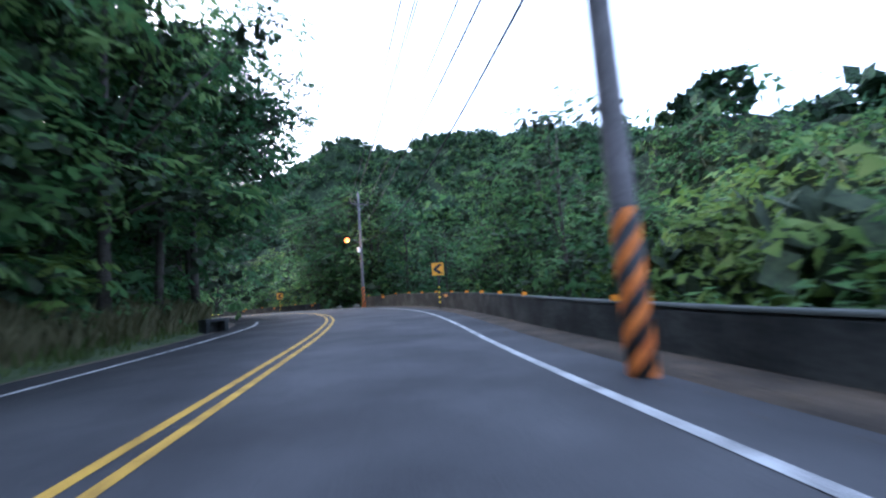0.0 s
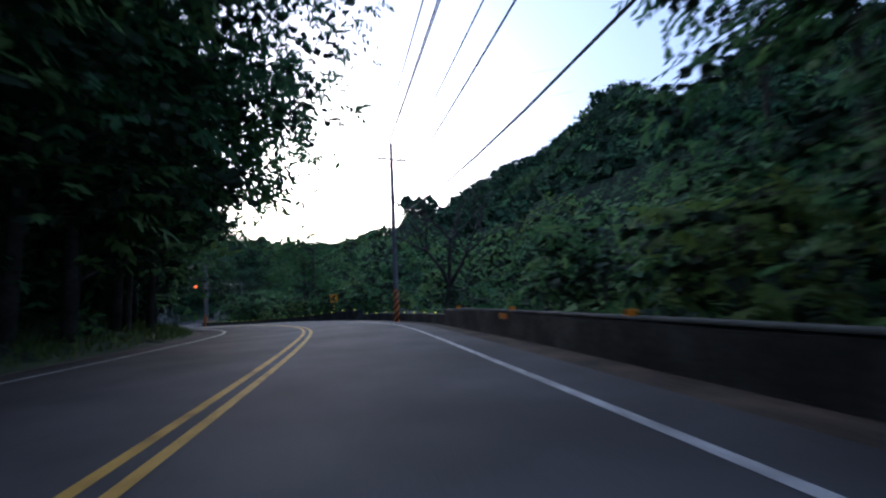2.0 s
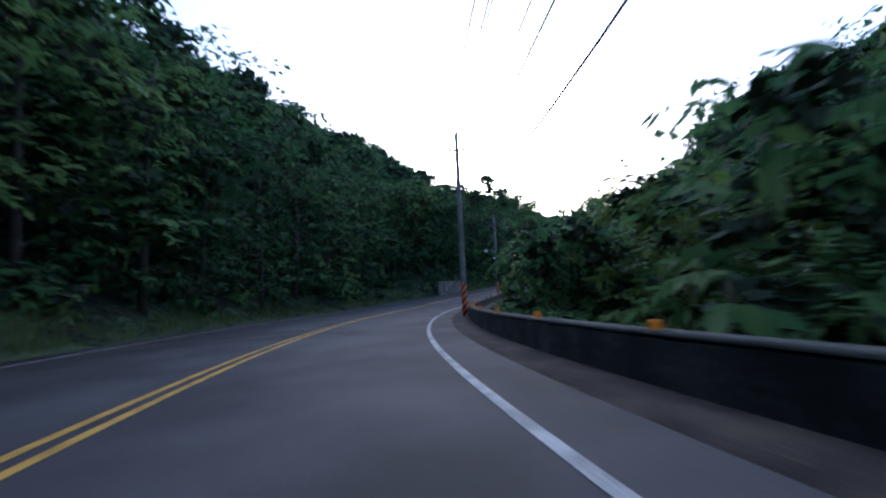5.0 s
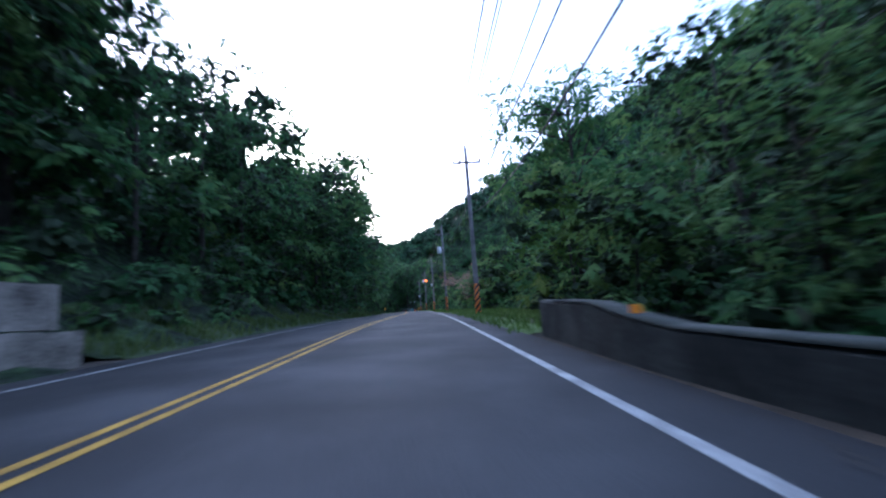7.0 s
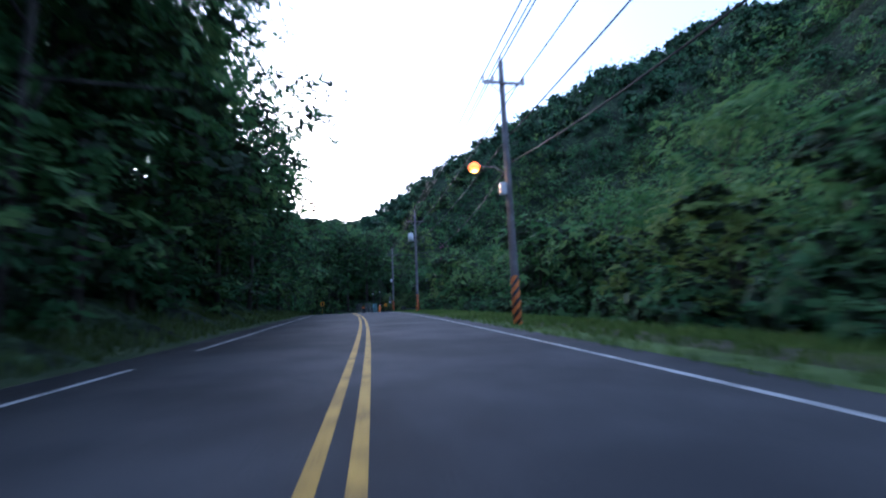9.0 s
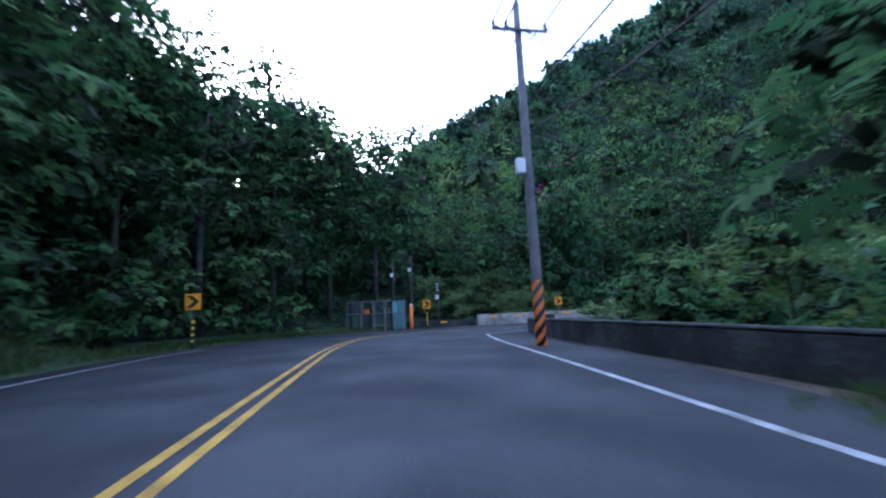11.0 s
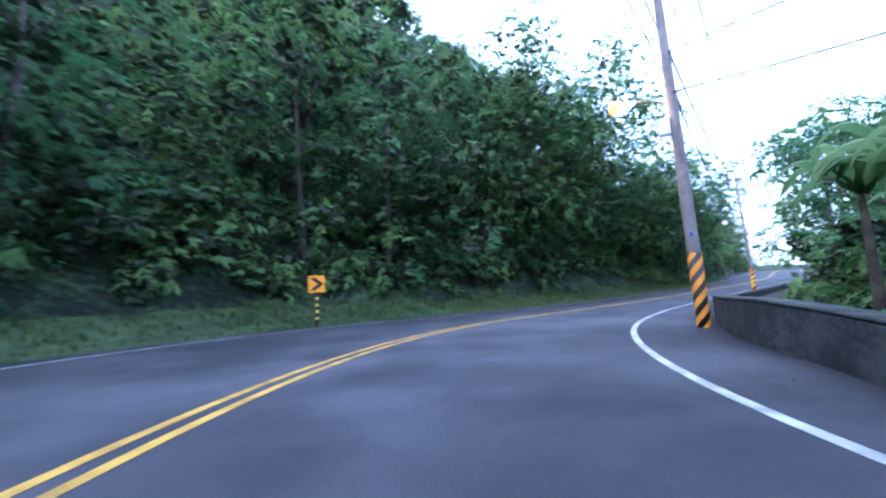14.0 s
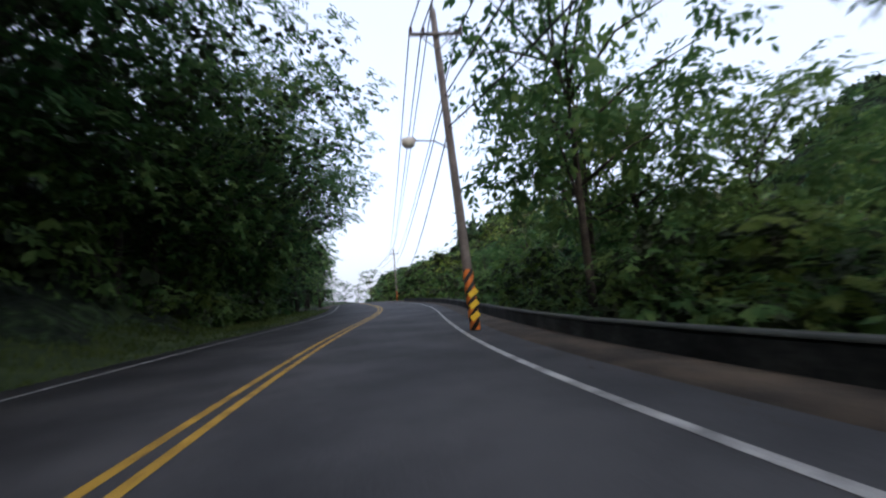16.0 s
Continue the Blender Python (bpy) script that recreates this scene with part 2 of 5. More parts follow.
def leaf_material(name, dark, mid, light, through=0.45):
    """Leaves: hue by patch and by leaf, partly letting light through."""
    m = bpy.data.materials.new(name)
    m.use_nodes = True
    n, l = m.node_tree.nodes, m.node_tree.links
    b = n["Principled BSDF"]
    b.inputs["Roughness"].default_value = 0.65
    b.inputs["Specular IOR Level"].default_value = 0.1
    geo = n.new("ShaderNodeNewGeometry")
    info = n.new("ShaderNodeObjectInfo")
    noise_t = n.new("ShaderNodeTexNoise")
    noise_t.inputs["Scale"].default_value = 0.13
    noise_t.inputs["Detail"].default_value = 3
    l.new(geo.outputs["Position"], noise_t.inputs["Vector"])
    a = n.new("ShaderNodeMath")
    a.operation = "MULTIPLY_ADD"
    a.inputs[1].default_value = 0.16
    wide = n.new("ShaderNodeMath")
    wide.operation = "MULTIPLY_ADD"
    wide.inputs[1].default_value = 2.3
    wide.inputs[2].default_value = -0.58
    patch = n.new("ShaderNodeTexNoise")
    patch.inputs["Scale"].default_value = 1.1
    patch.inputs["Detail"].default_value = 2
    l.new(geo.outputs["Position"], patch.inputs["Vector"])
    two = n.new("ShaderNodeMix")
    two.inputs["Factor"].default_value = 0.4
    l.new(noise_t.outputs["Fac"], two.inputs["A"])
    l.new(patch.outputs["Fac"], two.inputs["B"])
    l.new(two.outputs["Result"], wide.inputs[0])
    l.new(geo.outputs["Random Per Island"], a.inputs[0])
    l.new(wide.outputs[0], a.inputs[2])
    a2 = n.new("ShaderNodeMath")
    a2.operation = "MULTIPLY_ADD"
    a2.inputs[1].default_value = 0.25
    l.new(info.outputs["Random"], a2.inputs[0])
    l.new(a.outputs[0], a2.inputs[2])
    ramp = n.new("ShaderNodeValToRGB")
    e = ramp.color_ramp.elements
    e[0].position, e[0].color = 0.35, (*dark, 1)
    e[1].position, e[1].color = 1.0, (*light, 1)
    x = e.new(0.7)
    x.color = (*mid, 1)
    l.new(a2.outputs[0], ramp.inputs["Fac"])
    l.new(ramp.outputs["Color"], b.inputs["Base Color"])
    tr = n.new("ShaderNodeBsdfTranslucent")
    l.new(ramp.outputs["Color"], tr.inputs["Color"])
    ms = n.new("ShaderNodeMixShader")
    ms.inputs["Fac"].default_value = through
    l.new(b.outputs["BSDF"], ms.inputs[1])
    l.new(tr.outputs["BSDF"], ms.inputs[2])
    l.new(ms.outputs[0], n["Material Output"].inputs["Surface"])
    return m


asphalt = material("asphalt", [(0.026, 0.0268, 0.0295), (0.0445, 0.0452, 0.0485), (0.069, 0.069, 0.073)], 0.45, 0.8, 0.6, 60, fine=0.6, spread=(0.34, 0.66), spec=0.22)
shoulder = material("gritty_shoulder", [(0.03, 0.026, 0.021), (0.056, 0.046, 0.036), (0.1, 0.078, 0.056)], 1.2, 0.95, 0.8, 30, fine=0.6)
yellow_paint = material("yellow_road_paint", [(0.2, 0.12, 0.025), (0.42, 0.25, 0.03), (0.52, 0.32, 0.045)], 3, 0.7, 0.4, 50, fine=0.8)
white_paint = material("white_road_paint", [(0.12, 0.12, 0.12), (0.29, 0.29, 0.285), (0.42, 0.42, 0.41)], 3, 0.7, 0.4, 50, fine=0.8)
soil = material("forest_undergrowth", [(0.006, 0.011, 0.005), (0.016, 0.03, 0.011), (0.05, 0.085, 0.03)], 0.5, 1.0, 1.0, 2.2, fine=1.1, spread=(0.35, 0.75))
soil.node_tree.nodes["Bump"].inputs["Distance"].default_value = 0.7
old_concrete = material("weathered_dark_concrete", [(0.01, 0.012, 0.011), (0.026, 0.029, 0.028), (0.062, 0.065, 0.06)], 1.1, 0.9, 0.6, 14, fine=0.6)
pale_concrete = material("pale_concrete", [(0.105, 0.093, 0.08), (0.24, 0.216, 0.188), (0.365, 0.335, 0.295)], 0.9, 0.9, 0.5, 14, fine=0.5)
hewn_stone = material("stained_hewn_stone", [(0.07, 0.065, 0.055), (0.17, 0.155, 0.13), (0.28, 0.255, 0.215)], 1.3, 0.95, 0.8, 16, fine=0.6)
rock = material("bare_rock", [(0.03, 0.045, 0.025), (0.13, 0.14, 0.11), (0.34, 0.34, 0.3)], 0.8, 0.95, 1.0, 6, fine=0.5)
bark = material("bark", [(0.025, 0.022, 0.019), (0.055, 0.048, 0.04), (0.1, 0.088, 0.075)], 2, 0.95, 1.0, 18, fine=0.5)
pole_grey = material("weathered_pole", [(0.085, 0.08, 0.08), (0.14, 0.13, 0.13), (0.2, 0.185, 0.185)], 1.5, 0.85, 0.4, 20, fine=0.4)
steel = material("galvanised_steel", [(0.16, 0.16, 0.17), (0.24, 0.24, 0.25)], 3, 0.5, 0.15, 30, metal=0.6)
black_band = material("black_band_paint", [(0.012, 0.012, 0.013), (0.03, 0.03, 0.03)], 4, 0.6, 0.2, 30)
orange_band = material("orange_band_paint", [(0.4, 0.1, 0.02), (0.62, 0.18, 0.03), (0.68, 0.22, 0.05)], 3, 0.5, 0.2, 30)
amber_band = material("amber_band_paint", [(0.5, 0.2, 0.02), (0.7, 0.31, 0.03)], 3, 0.5, 0.2, 30)
yellow_band = material("yellow_band_paint", [(0.6, 0.42, 0.02), (0.75, 0.55, 0.03)], 3, 0.45, 0.2, 30)
sign_yellow = material("sign_yellow_sheeting", [(0.66, 0.28, 0.012), (0.78, 0.35, 0.02)], 2, 0.35, 0.05, 30)
reflector_amber = material("amber_reflector", [(0.7, 0.24, 0.01), (0.82, 0.32, 0.015)], 8, 0.3, 0.2, 60)
wire_black = material("black_cable", [(0.015, 0.015, 0.017), (0.03, 0.03, 0.032)], 3, 0.6, 0.1, 30)
porcelain = material("brown_porcelain", [(0.06, 0.035, 0.03), (0.1, 0.06, 0.05)], 6, 0.3, 0.05, 30)
sign_grey = material("dull_sign_sheet", [(0.2, 0.205, 0.22), (0.27, 0.275, 0.29), (0.34, 0.34, 0.35)], 3, 0.55, 0.1, 30)
white_enamel = material("white_enamel", [(0.5, 0.5, 0.5), (0.66, 0.66, 0.65)], 3, 0.5, 0.1, 30)
red_enamel = material("red_enamel", [(0.5, 0.03, 0.02), (0.62, 0.05, 0.03)], 3, 0.45, 0.1, 30)
teal_paint = material("faded_teal_paint", [(0.09, 0.15, 0.15), (0.15, 0.24, 0.23)], 2, 0.6, 0.15, 25)
pale_teal = material("pale_teal_board", [(0.17, 0.3, 0.31), (0.24, 0.38, 0.4)], 2, 0.6, 0.1, 25)
worn_edge = material("mossy_worn_edge", [(0.018, 0.022, 0.018), (0.036, 0.042, 0.036), (0.07, 0.073, 0.064)], 2.2, 0.95, 0.5, 20, fine=0.5)
worn_concrete = material("worn_grey_concrete", [(0.07, 0.07, 0.066), (0.13, 0.127, 0.118), (0.2, 0.195, 0.18)], 1.2, 0.9, 0.4, 25, fine=0.4)
rust_paint = material("bright_orange_paint", [(0.6, 0.13, 0.02), (0.75, 0.2, 0.03)], 2, 0.5, 0.1, 25)
fence_grey = material("dull_fence_steel", [(0.13, 0.14, 0.14), (0.22, 0.23, 0.23)], 3, 0.6, 0.2, 25, metal=0.3)
leaf_deep = leaf_material("deep_green_leaves", (0.0285, 0.0726, 0.0327), (0.0548, 0.1210, 0.0457), (0.0981, 0.1742, 0.0621))
leaf_mid = leaf_material("green_leaves", (0.0416, 0.0982, 0.0375), (0.0815, 0.1622, 0.0524), (0.1462, 0.2251, 0.0665))
leaf_fresh = leaf_material("fresh_green_leaves", (0.0633, 0.1178, 0.0252), (0.1108, 0.1732, 0.0378), (0.1676, 0.2143, 0.0573))
# Far leaves are bluer than near ones, distance haze put into their colour.
leaf_slope = leaf_material("haze_blue_slope_leaves", (0.0270, 0.0781, 0.0422), (0.0499, 0.1196, 0.0569), (0.0865, 0.1558, 0.0665))
# Yellow-green bush leaves, with haze painted in as extra paleness.
leaf_bush = leaf_material("haze_pale_bush_leaves", (0.08, 0.125, 0.045), (0.15, 0.21, 0.075), (0.21, 0.27, 0.11), 0.5)
leaf_banana = leaf_material("pale_banana_leaves", (0.07, 0.13, 0.04), (0.12, 0.2, 0.07), (0.17, 0.26, 0.1), 0.5)
leaf_pink = leaf_material("pink_blossom", (0.2, 0.02, 0.12), (0.42, 0.06, 0.26), (0.55, 0.14, 0.38))
leaf_straw = leaf_material("straw_pink_plumes", (0.16, 0.08, 0.06), (0.32, 0.18, 0.14), (0.45, 0.28, 0.22))
leaf_dry = leaf_material("dry_grass", (0.035, 0.04, 0.016), (0.075, 0.075, 0.034), (0.15, 0.14, 0.075))
leaf_fallen = leaf_material("fallen_leaves", (0.03, 0.022, 0.012), (0.055, 0.04, 0.022), (0.1, 0.07, 0.035), 0.0)
# Dark colour that paints the shade inside the crowns.
crown_shade = material("painted_crown_shade", [(0.026, 0.038, 0.022), (0.04, 0.056, 0.03), (0.06, 0.08, 0.04)], 3, 1.0, 0.5, 20, fine=0.5)
# Darker than the leaves round it: inner shade of far crowns, put into colour.
canopy = material("canopy_shade_fill", [(0.0062, 0.0187, 0.0078), (0.0218, 0.0515, 0.0195), (0.0507, 0.0975, 0.0359)], 0.9, 0.8, 1.0, 2.6, fine=0.7, spread=(0.32, 0.72))
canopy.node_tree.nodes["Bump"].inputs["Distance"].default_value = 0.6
faded_yellow = material("faded_yellow_paint", [(0.06, 0.055, 0.04), (0.26, 0.19, 0.06), (0.46, 0.32, 0.06)], 3, 0.8, 0.3, 30, fine=0.6)
grass_mat = leaf_material("verge_grass", (0.0267, 0.0473, 0.0129), (0.0568, 0.0860, 0.0232), (0.1032, 0.1376, 0.0430))

turf = material("mown_turf", [(0.018, 0.032, 0.011), (0.033, 0.054, 0.017), (0.058, 0.083, 0.028)], 0.9, 1.0, 1.0, 26, fine=0.8)
rough_turf = material("rough_turf", [(0.0155, 0.0258, 0.0095), (0.0292, 0.0464, 0.0155), (0.0516, 0.0688, 0.0258)], 0.8, 1.0, 1.0, 18, fine=0.8)
lush_turf = material("lush_turf", [(0.034, 0.058, 0.013), (0.06, 0.096, 0.021), (0.095, 0.14, 0.035)], 0.9, 1.0, 1.0, 26, fine=0.8)
lush_grass = leaf_material("lush_grass", (0.045, 0.08, 0.017), (0.08, 0.13, 0.028), (0.13, 0.185, 0.048))


# ---- the land ----
rng = np.random.default_rng(7)


def lattice(x, y, cell, seed):
    """Smooth random heights between 0 and 1 on a lattice of the given cell size."""
    g = np.random.default_rng(seed).random((256, 256))
    fx, fy = x / cell, y / cell
    ix, iy = np.floor(fx).astype(int), np.floor(fy).astype(int)
    tx, ty = fx - ix, fy - iy
    tx, ty = tx * tx * (3 - 2 * tx), ty * ty * (3 - 2 * ty)
    a, b = g[ix % 256, iy % 256], g[(ix + 1) % 256, iy % 256]
    c, e = g[ix % 256, (iy + 1) % 256], g[(ix + 1) % 256, (iy + 1) % 256]
    return (a * (1 - tx) + b * tx) * (1 - ty) + (c * (1 - tx) + e * tx) * ty


_back = road_xy[0] - road_dir[0] * np.arange(120, 0, -2.0)[:, None]
_fore = road_xy[-1] + road_dir[-1] * np.arange(2, 260, 2.0)[:, None]
line_xy = np.concatenate([_back, road_xy[::4], _fore])
line_left = np.concatenate([np.repeat(road_left[:1], len(_back), 0), road_left[::4], np.repeat(road_left[-1:], len(_fore), 0)])
line_u = np.concatenate([-30 - np.arange(120, 0, -2.0), road_u[::4], END_U + np.arange(2, 260, 2.0)])
line_z = np.concatenate([np.full(len(_back), road_z[0]), road_z[::4], np.full(len(_fore), road_z[-1])])


def nearest(x, y):
    """For arrays of places: u, the signed distance to the left, and the road's height there."""
    us, ds, zs = [], [], []
    for i in range(0, len(x), 4000):
        p = np.stack([x[i : i + 4000], y[i : i + 4000]], 1)
        q = ((p[:, None] - line_xy[None]) ** 2).sum(-1)
        k = q.argmin(1)
        away = ((p - line_xy[k]) * line_left[k]).sum(1)
        far = np.sqrt(q[np.arange(len(k)), k])
        ds.append(np.where(far < 16, away, np.sign(away) * far))
        us.append(line_u[k]), zs.append(line_z[k])
    return np.concatenate(us), np.concatenate(ds), np.concatenate(zs)


def ramp_up(v, a, b):
    t = np.clip((v - a) / (b - a), 0, 1)
    return t * t * (3 - 2 * t)


def land(x, y):
    """Height of the ground, with u and d of the nearest road."""
    u, d, z = nearest(x, y)
    rough_n = lattice(x + 900, y + 900, 34, 1) - 0.5
    fine_n = lattice(x + 900, y + 900, 9, 2) - 0.5
    left_e = left_line(u) + np.interp(u, [-30, 60, 190, 333, 338, 349, 353, 364, 380, 420], [1.6, 1.4, 1.2, 1.5, 8, 8, 1.2, 2.4, 2.6, 1.6]) + np.interp(u, [425, 470, 520], [0, 26, 32])
    right_e = np.interp(u, [-30, 60, 75, 130, 195, 205, 315, 330, 348, 356, 372, 400], [6.3, 6.3, 5.6, 6.0, 6.2, 7.5, 7.5, 8.6, 8.8, 6.0, 8.0, 6.6])
    verge = np.interp(u, [-30, 190, 350, 366, 400, 420], [2.0, 2.5, 2.5, 5.0, 4.6, 4.0])
    l = d - left_e
    slope = np.interp(u, [-30, 60, 130, 200, 315, 332, 352, 364, 380, 420, 560], [0.75, 0.95, 0.9, 1.1, 0.9, 0.44, 0.5, 0.9, 1.28, 1.37, 1.37])
    top = np.interp(u, [-30, 130, 300, 332, 352, 362, 370, 380, 600], [70, 75, 80, 42, 50, 66, 118, 205, 205])
    climb = 0.3 * np.clip(l, 0, verge) + slope * np.clip(l - verge, 0, None)
    climb = top * (1 - np.exp(-climb / top)) + ramp_up(l, 4, 40) * (rough_n * 18 + fine_n * 3) + ramp_up(l, 40, 110) * (lattice(x + 900, y + 900, 52, 6) - 0.4) * 30
    r = -d - right_e
    dip = np.interp(u, [-30, 190, 205, 315, 330, 560], [2.0, 2.0, 0.3, 0.3, 1.2, 1.5])
    swell = 0.45 * np.clip(r - 14, 0, None)
    knoll = 13 * ramp_up(r, 8, 26) * np.exp(-((x + 142) ** 2 + (y - 122) ** 2) / (2 * 34.0**2))
    fall = -dip * ramp_up(r, 0.2, 4) + 14 * (1 - np.exp(-swell / 14)) + knoll
    fall = fall + 2.6 * ramp_up(u, 35.5, 38.5) * (1 - ramp_up(u, 42.5, 45.5)) * ramp_up(r, 0.3, 2.6) * (1 - ramp_up(r, 3.5, 8))
    fall = fall + ramp_up(r, 3, 30) * (rough_n * 6 + fine_n * 2)
    climb = climb * (1 - 0.2 * ramp_up(x, -190, 20)) * (1 - 0.8 * ramp_up(x, 60, 260))
    yard = 0.35 * ramp_up(d - left_line(u) - 1.5, 0, 4) * ramp_up(u, 335, 339) * (1 - ramp_up(u, 350, 353))
    h = np.where(l > 0, climb + yard, np.where(r > 0, fall, yard))
    ridge = 15 * np.exp(-((x + 15) ** 2 + (y - 135) ** 2) / (2 * 28.0**2)) + 16 * np.exp(-((x - 46) ** 2 + (y - 92) ** 2) / (2 * 17.0**2))
    ridge = ridge - 17 * np.exp(-((x + 366) ** 2 + (y - 338) ** 2) / (2 * 34.0**2))
    ridge = ridge + 22 * np.exp(-((x + 56) ** 2 + (y - 314) ** 2) / (2 * 36.0**2)) + 8 * np.exp(-((x - 30) ** 2 + (y - 64) ** 2) / (2 * 9.0**2)) + 10 * np.exp(-((x - 5) ** 2 + (y - 280) ** 2) / (2 * 26.0**2))
    ridge = ridge + 8 * np.exp(-((x + 296) ** 2 + (y - 306) ** 2) / (2 * 22.0**2))
    return z - 0.14 + h + ridge * ramp_up(np.abs(d), 10, 24), u, d


def build_ground():
    xs = np.concatenate([np.arange(-2400, -480, 120.0), np.arange(-480, 240, 4.0), np.arange(240, 2400, 120.0)])
    ys = np.concatenate([np.arange(-2000, -120, 120.0), np.arange(-120, 520, 4.0), np.arange(520, 2400, 120.0)])
    gx, gy = np.meshgrid(xs, ys, indexing="ij")
    h, _, d = land(gx.ravel(), gy.ravel())
    h = h - 0.4 * (1 - ramp_up(np.abs(d), 9, 15))
    v = np.stack([gx.ravel(), gy.ravel(), h], 1)
    n, m = len(xs), len(ys)
    k = (np.arange(n - 1)[:, None] * m + np.arange(m - 1)[None]).ravel()
    f = np.stack([k, k + m, k + m + 1, k + 1], 1)
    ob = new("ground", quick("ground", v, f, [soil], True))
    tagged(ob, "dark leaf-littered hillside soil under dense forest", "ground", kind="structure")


build_ground()

# ---- the road ----
us_all = np.arange(-30, END_U, 1.0)
v, f = ribbon(us_all, left_line(us_all) + 1.0, -right_line(us_all) - np.interp(us_all, [315, 328, 346, 353, 370, 374, 392, 400], [0.9, 1.9, 1.9, 0.6, 0.4, 2.3, 1.6, 0.9]), 0.0, 0.35)
tagged(new("road", quick("road", v, f, [asphalt])), "worn grey asphalt two-lane mountain road", "road", kind="structure")
v, f = ribbon(us_all, left_line(us_all) + 2.6, left_line(us_all) + 0.9, -0.03, 0.3)
tagged(new("shoulder", quick("shoulder_left", v, f, [shoulder])), "gritty leaf-strewn dirt shoulder beside the road", "shoulder", kind="structure")
v, f = ribbon(us_all, -right_line(us_all) - 0.8, -right_line(us_all) - 3.4, -0.03, 0.3)
tagged(new("shoulder", quick("shoulder_right", v, f, [shoulder])), "gritty dirt shoulder between road and wall", "shoulder", kind="structure")


def line(name, u0, u1, off, width, mat, label):
    us = np.arange(u0, u1 + 0.1, 1.0)
    o = off(us)
    v, f = ribbon(us, o + width / 2, o - width / 2, 0.006)
    tagged(new(name, quick(name, v, f, [mat])), label, "road marking", kind="structure")


line("centre_line", -30, END_U - 2, lambda u: 0 * u + 0.14, 0.12, yellow_paint, "double yellow centre line, worn paint")
line("centre_line", -30, END_U - 2, lambda u: 0 * u - 0.14, 0.12, yellow_paint, "double yellow centre line, worn paint")
line("edge_line", -30, END_U - 2, lambda u: -right_line(u), 0.13, white_paint, "white edge line, worn paint")
for a, b in ((-30, 24), (31, 118), (121, 127), (130, 246), (258, 268), (271, 336), (352, END_U - 2)):
    line("edge_line", a, b, left_line, 0.13, white_paint, "white edge line, worn paint")


# ---- leaves, crowns and trees ----
def sprays(r, base, out, leaf, count=6, step=0.75, droop=0.45, long=0.42):
    """Leaves set along drooping stalks that start at base and grow outwards, their blades facing up and out: (n *
    count, 4, 3).
    """
    n = len(base)
    up = np.array([0.0, 0.0, 1.0])
    way = out * (1, 1, 0.45) + 0.4 * r.normal(size=(n, 3))
    way[:, 2] -= 0.2
    way /= np.linalg.norm(way, axis=1)[:, None] + 1e-9
    side = np.cross(way, up)
    side /= np.linalg.norm(side, axis=1)[:, None] + 1e-9
    face = 0.75 * out + 0.65 * up + 0.2 * r.normal(size=(n, 3))
    size = leaf * (0.65 + 0.7 * r.random((n, 1)))
    rows = []
    for j in range(count):
        t = (j + 0.6) * step
        p = base + way * size * t - up * (droop * 0.09 * t * t) * size
        hand = 1 if j % 2 else -1
        nrm = face + 0.22 * r.normal(size=(n, 3))
        nrm /= np.linalg.norm(nrm, axis=1)[:, None] + 1e-9
        a = way * 0.5 + side * hand * (0.8 if j < count - 1 else 0.1) + 0.25 * r.normal(size=(n, 3)) - up * droop
        a -= nrm * (a * nrm).sum(1)[:, None]
        a /= np.linalg.norm(a, axis=1)[:, None] + 1e-9
        b = np.cross(nrm, a)
        s = size * (0.75 + 0.5 * r.random((n, 1)))
        c = p + a * s * 0.8
        rows.append(np.stack([c - a * s, c + b * s * long - nrm * s * 0.1, c + a * s - nrm * s * 0.15, c - b * s * long - nrm * s * 0.1], 1))
    return np.concatenate(rows)


def crown_template(n, leaf, seed, lumps=9, squash=0.7):
    """Leaves of a lumpy crown of radius about 1: places (n, 4, 3)."""
    r = np.random.default_rng(seed)
    lc = r.normal(size=(lumps, 3))
    lc /= np.linalg.norm(lc, axis=1)[:, None]
    lc *= 0.55 * r.random((lumps, 1)) ** 0.5
    lc[:, 2] *= squash
    lr = 0.34 + 0.3 * r.random(lumps)
    m = n // 5
    k = r.integers(0, lumps, m)
    w = r.normal(size=(m, 3))
    w[:, 2] += 0.75
    w /= np.linalg.norm(w, axis=1)[:, None]
    rad = lr[k] * (0.55 + 0.35 * r.random(m))
    p = lc[k] + w * rad[:, None] * np.array([1, 1, squash])
    return sprays(r, p, w, leaf, 5, 0.55)


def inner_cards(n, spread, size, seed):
    """Broad cards that fill the inside of a crown of radius about 1, mostly in its painted shade."""
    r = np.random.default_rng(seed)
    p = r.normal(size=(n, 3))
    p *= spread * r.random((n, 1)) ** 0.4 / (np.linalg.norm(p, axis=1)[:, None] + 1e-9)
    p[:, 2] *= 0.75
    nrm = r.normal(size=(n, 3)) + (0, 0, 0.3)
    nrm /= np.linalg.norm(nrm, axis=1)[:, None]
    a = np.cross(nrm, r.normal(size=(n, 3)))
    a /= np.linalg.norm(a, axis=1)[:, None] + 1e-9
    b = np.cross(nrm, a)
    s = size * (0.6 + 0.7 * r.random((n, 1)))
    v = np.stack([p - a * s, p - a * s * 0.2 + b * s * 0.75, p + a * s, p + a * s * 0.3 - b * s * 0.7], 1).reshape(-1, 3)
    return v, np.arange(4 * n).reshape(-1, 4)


NEAR = [crown_template(210, 0.11, 10 + k) for k in range(6)]
MIDDLE = [crown_template(150, 0.152, 20 + k)[:, 1:] for k in range(6)]
FAR = [crown_template(80, 0.175, 30 + k)[:, 1:] for k in range(6)]
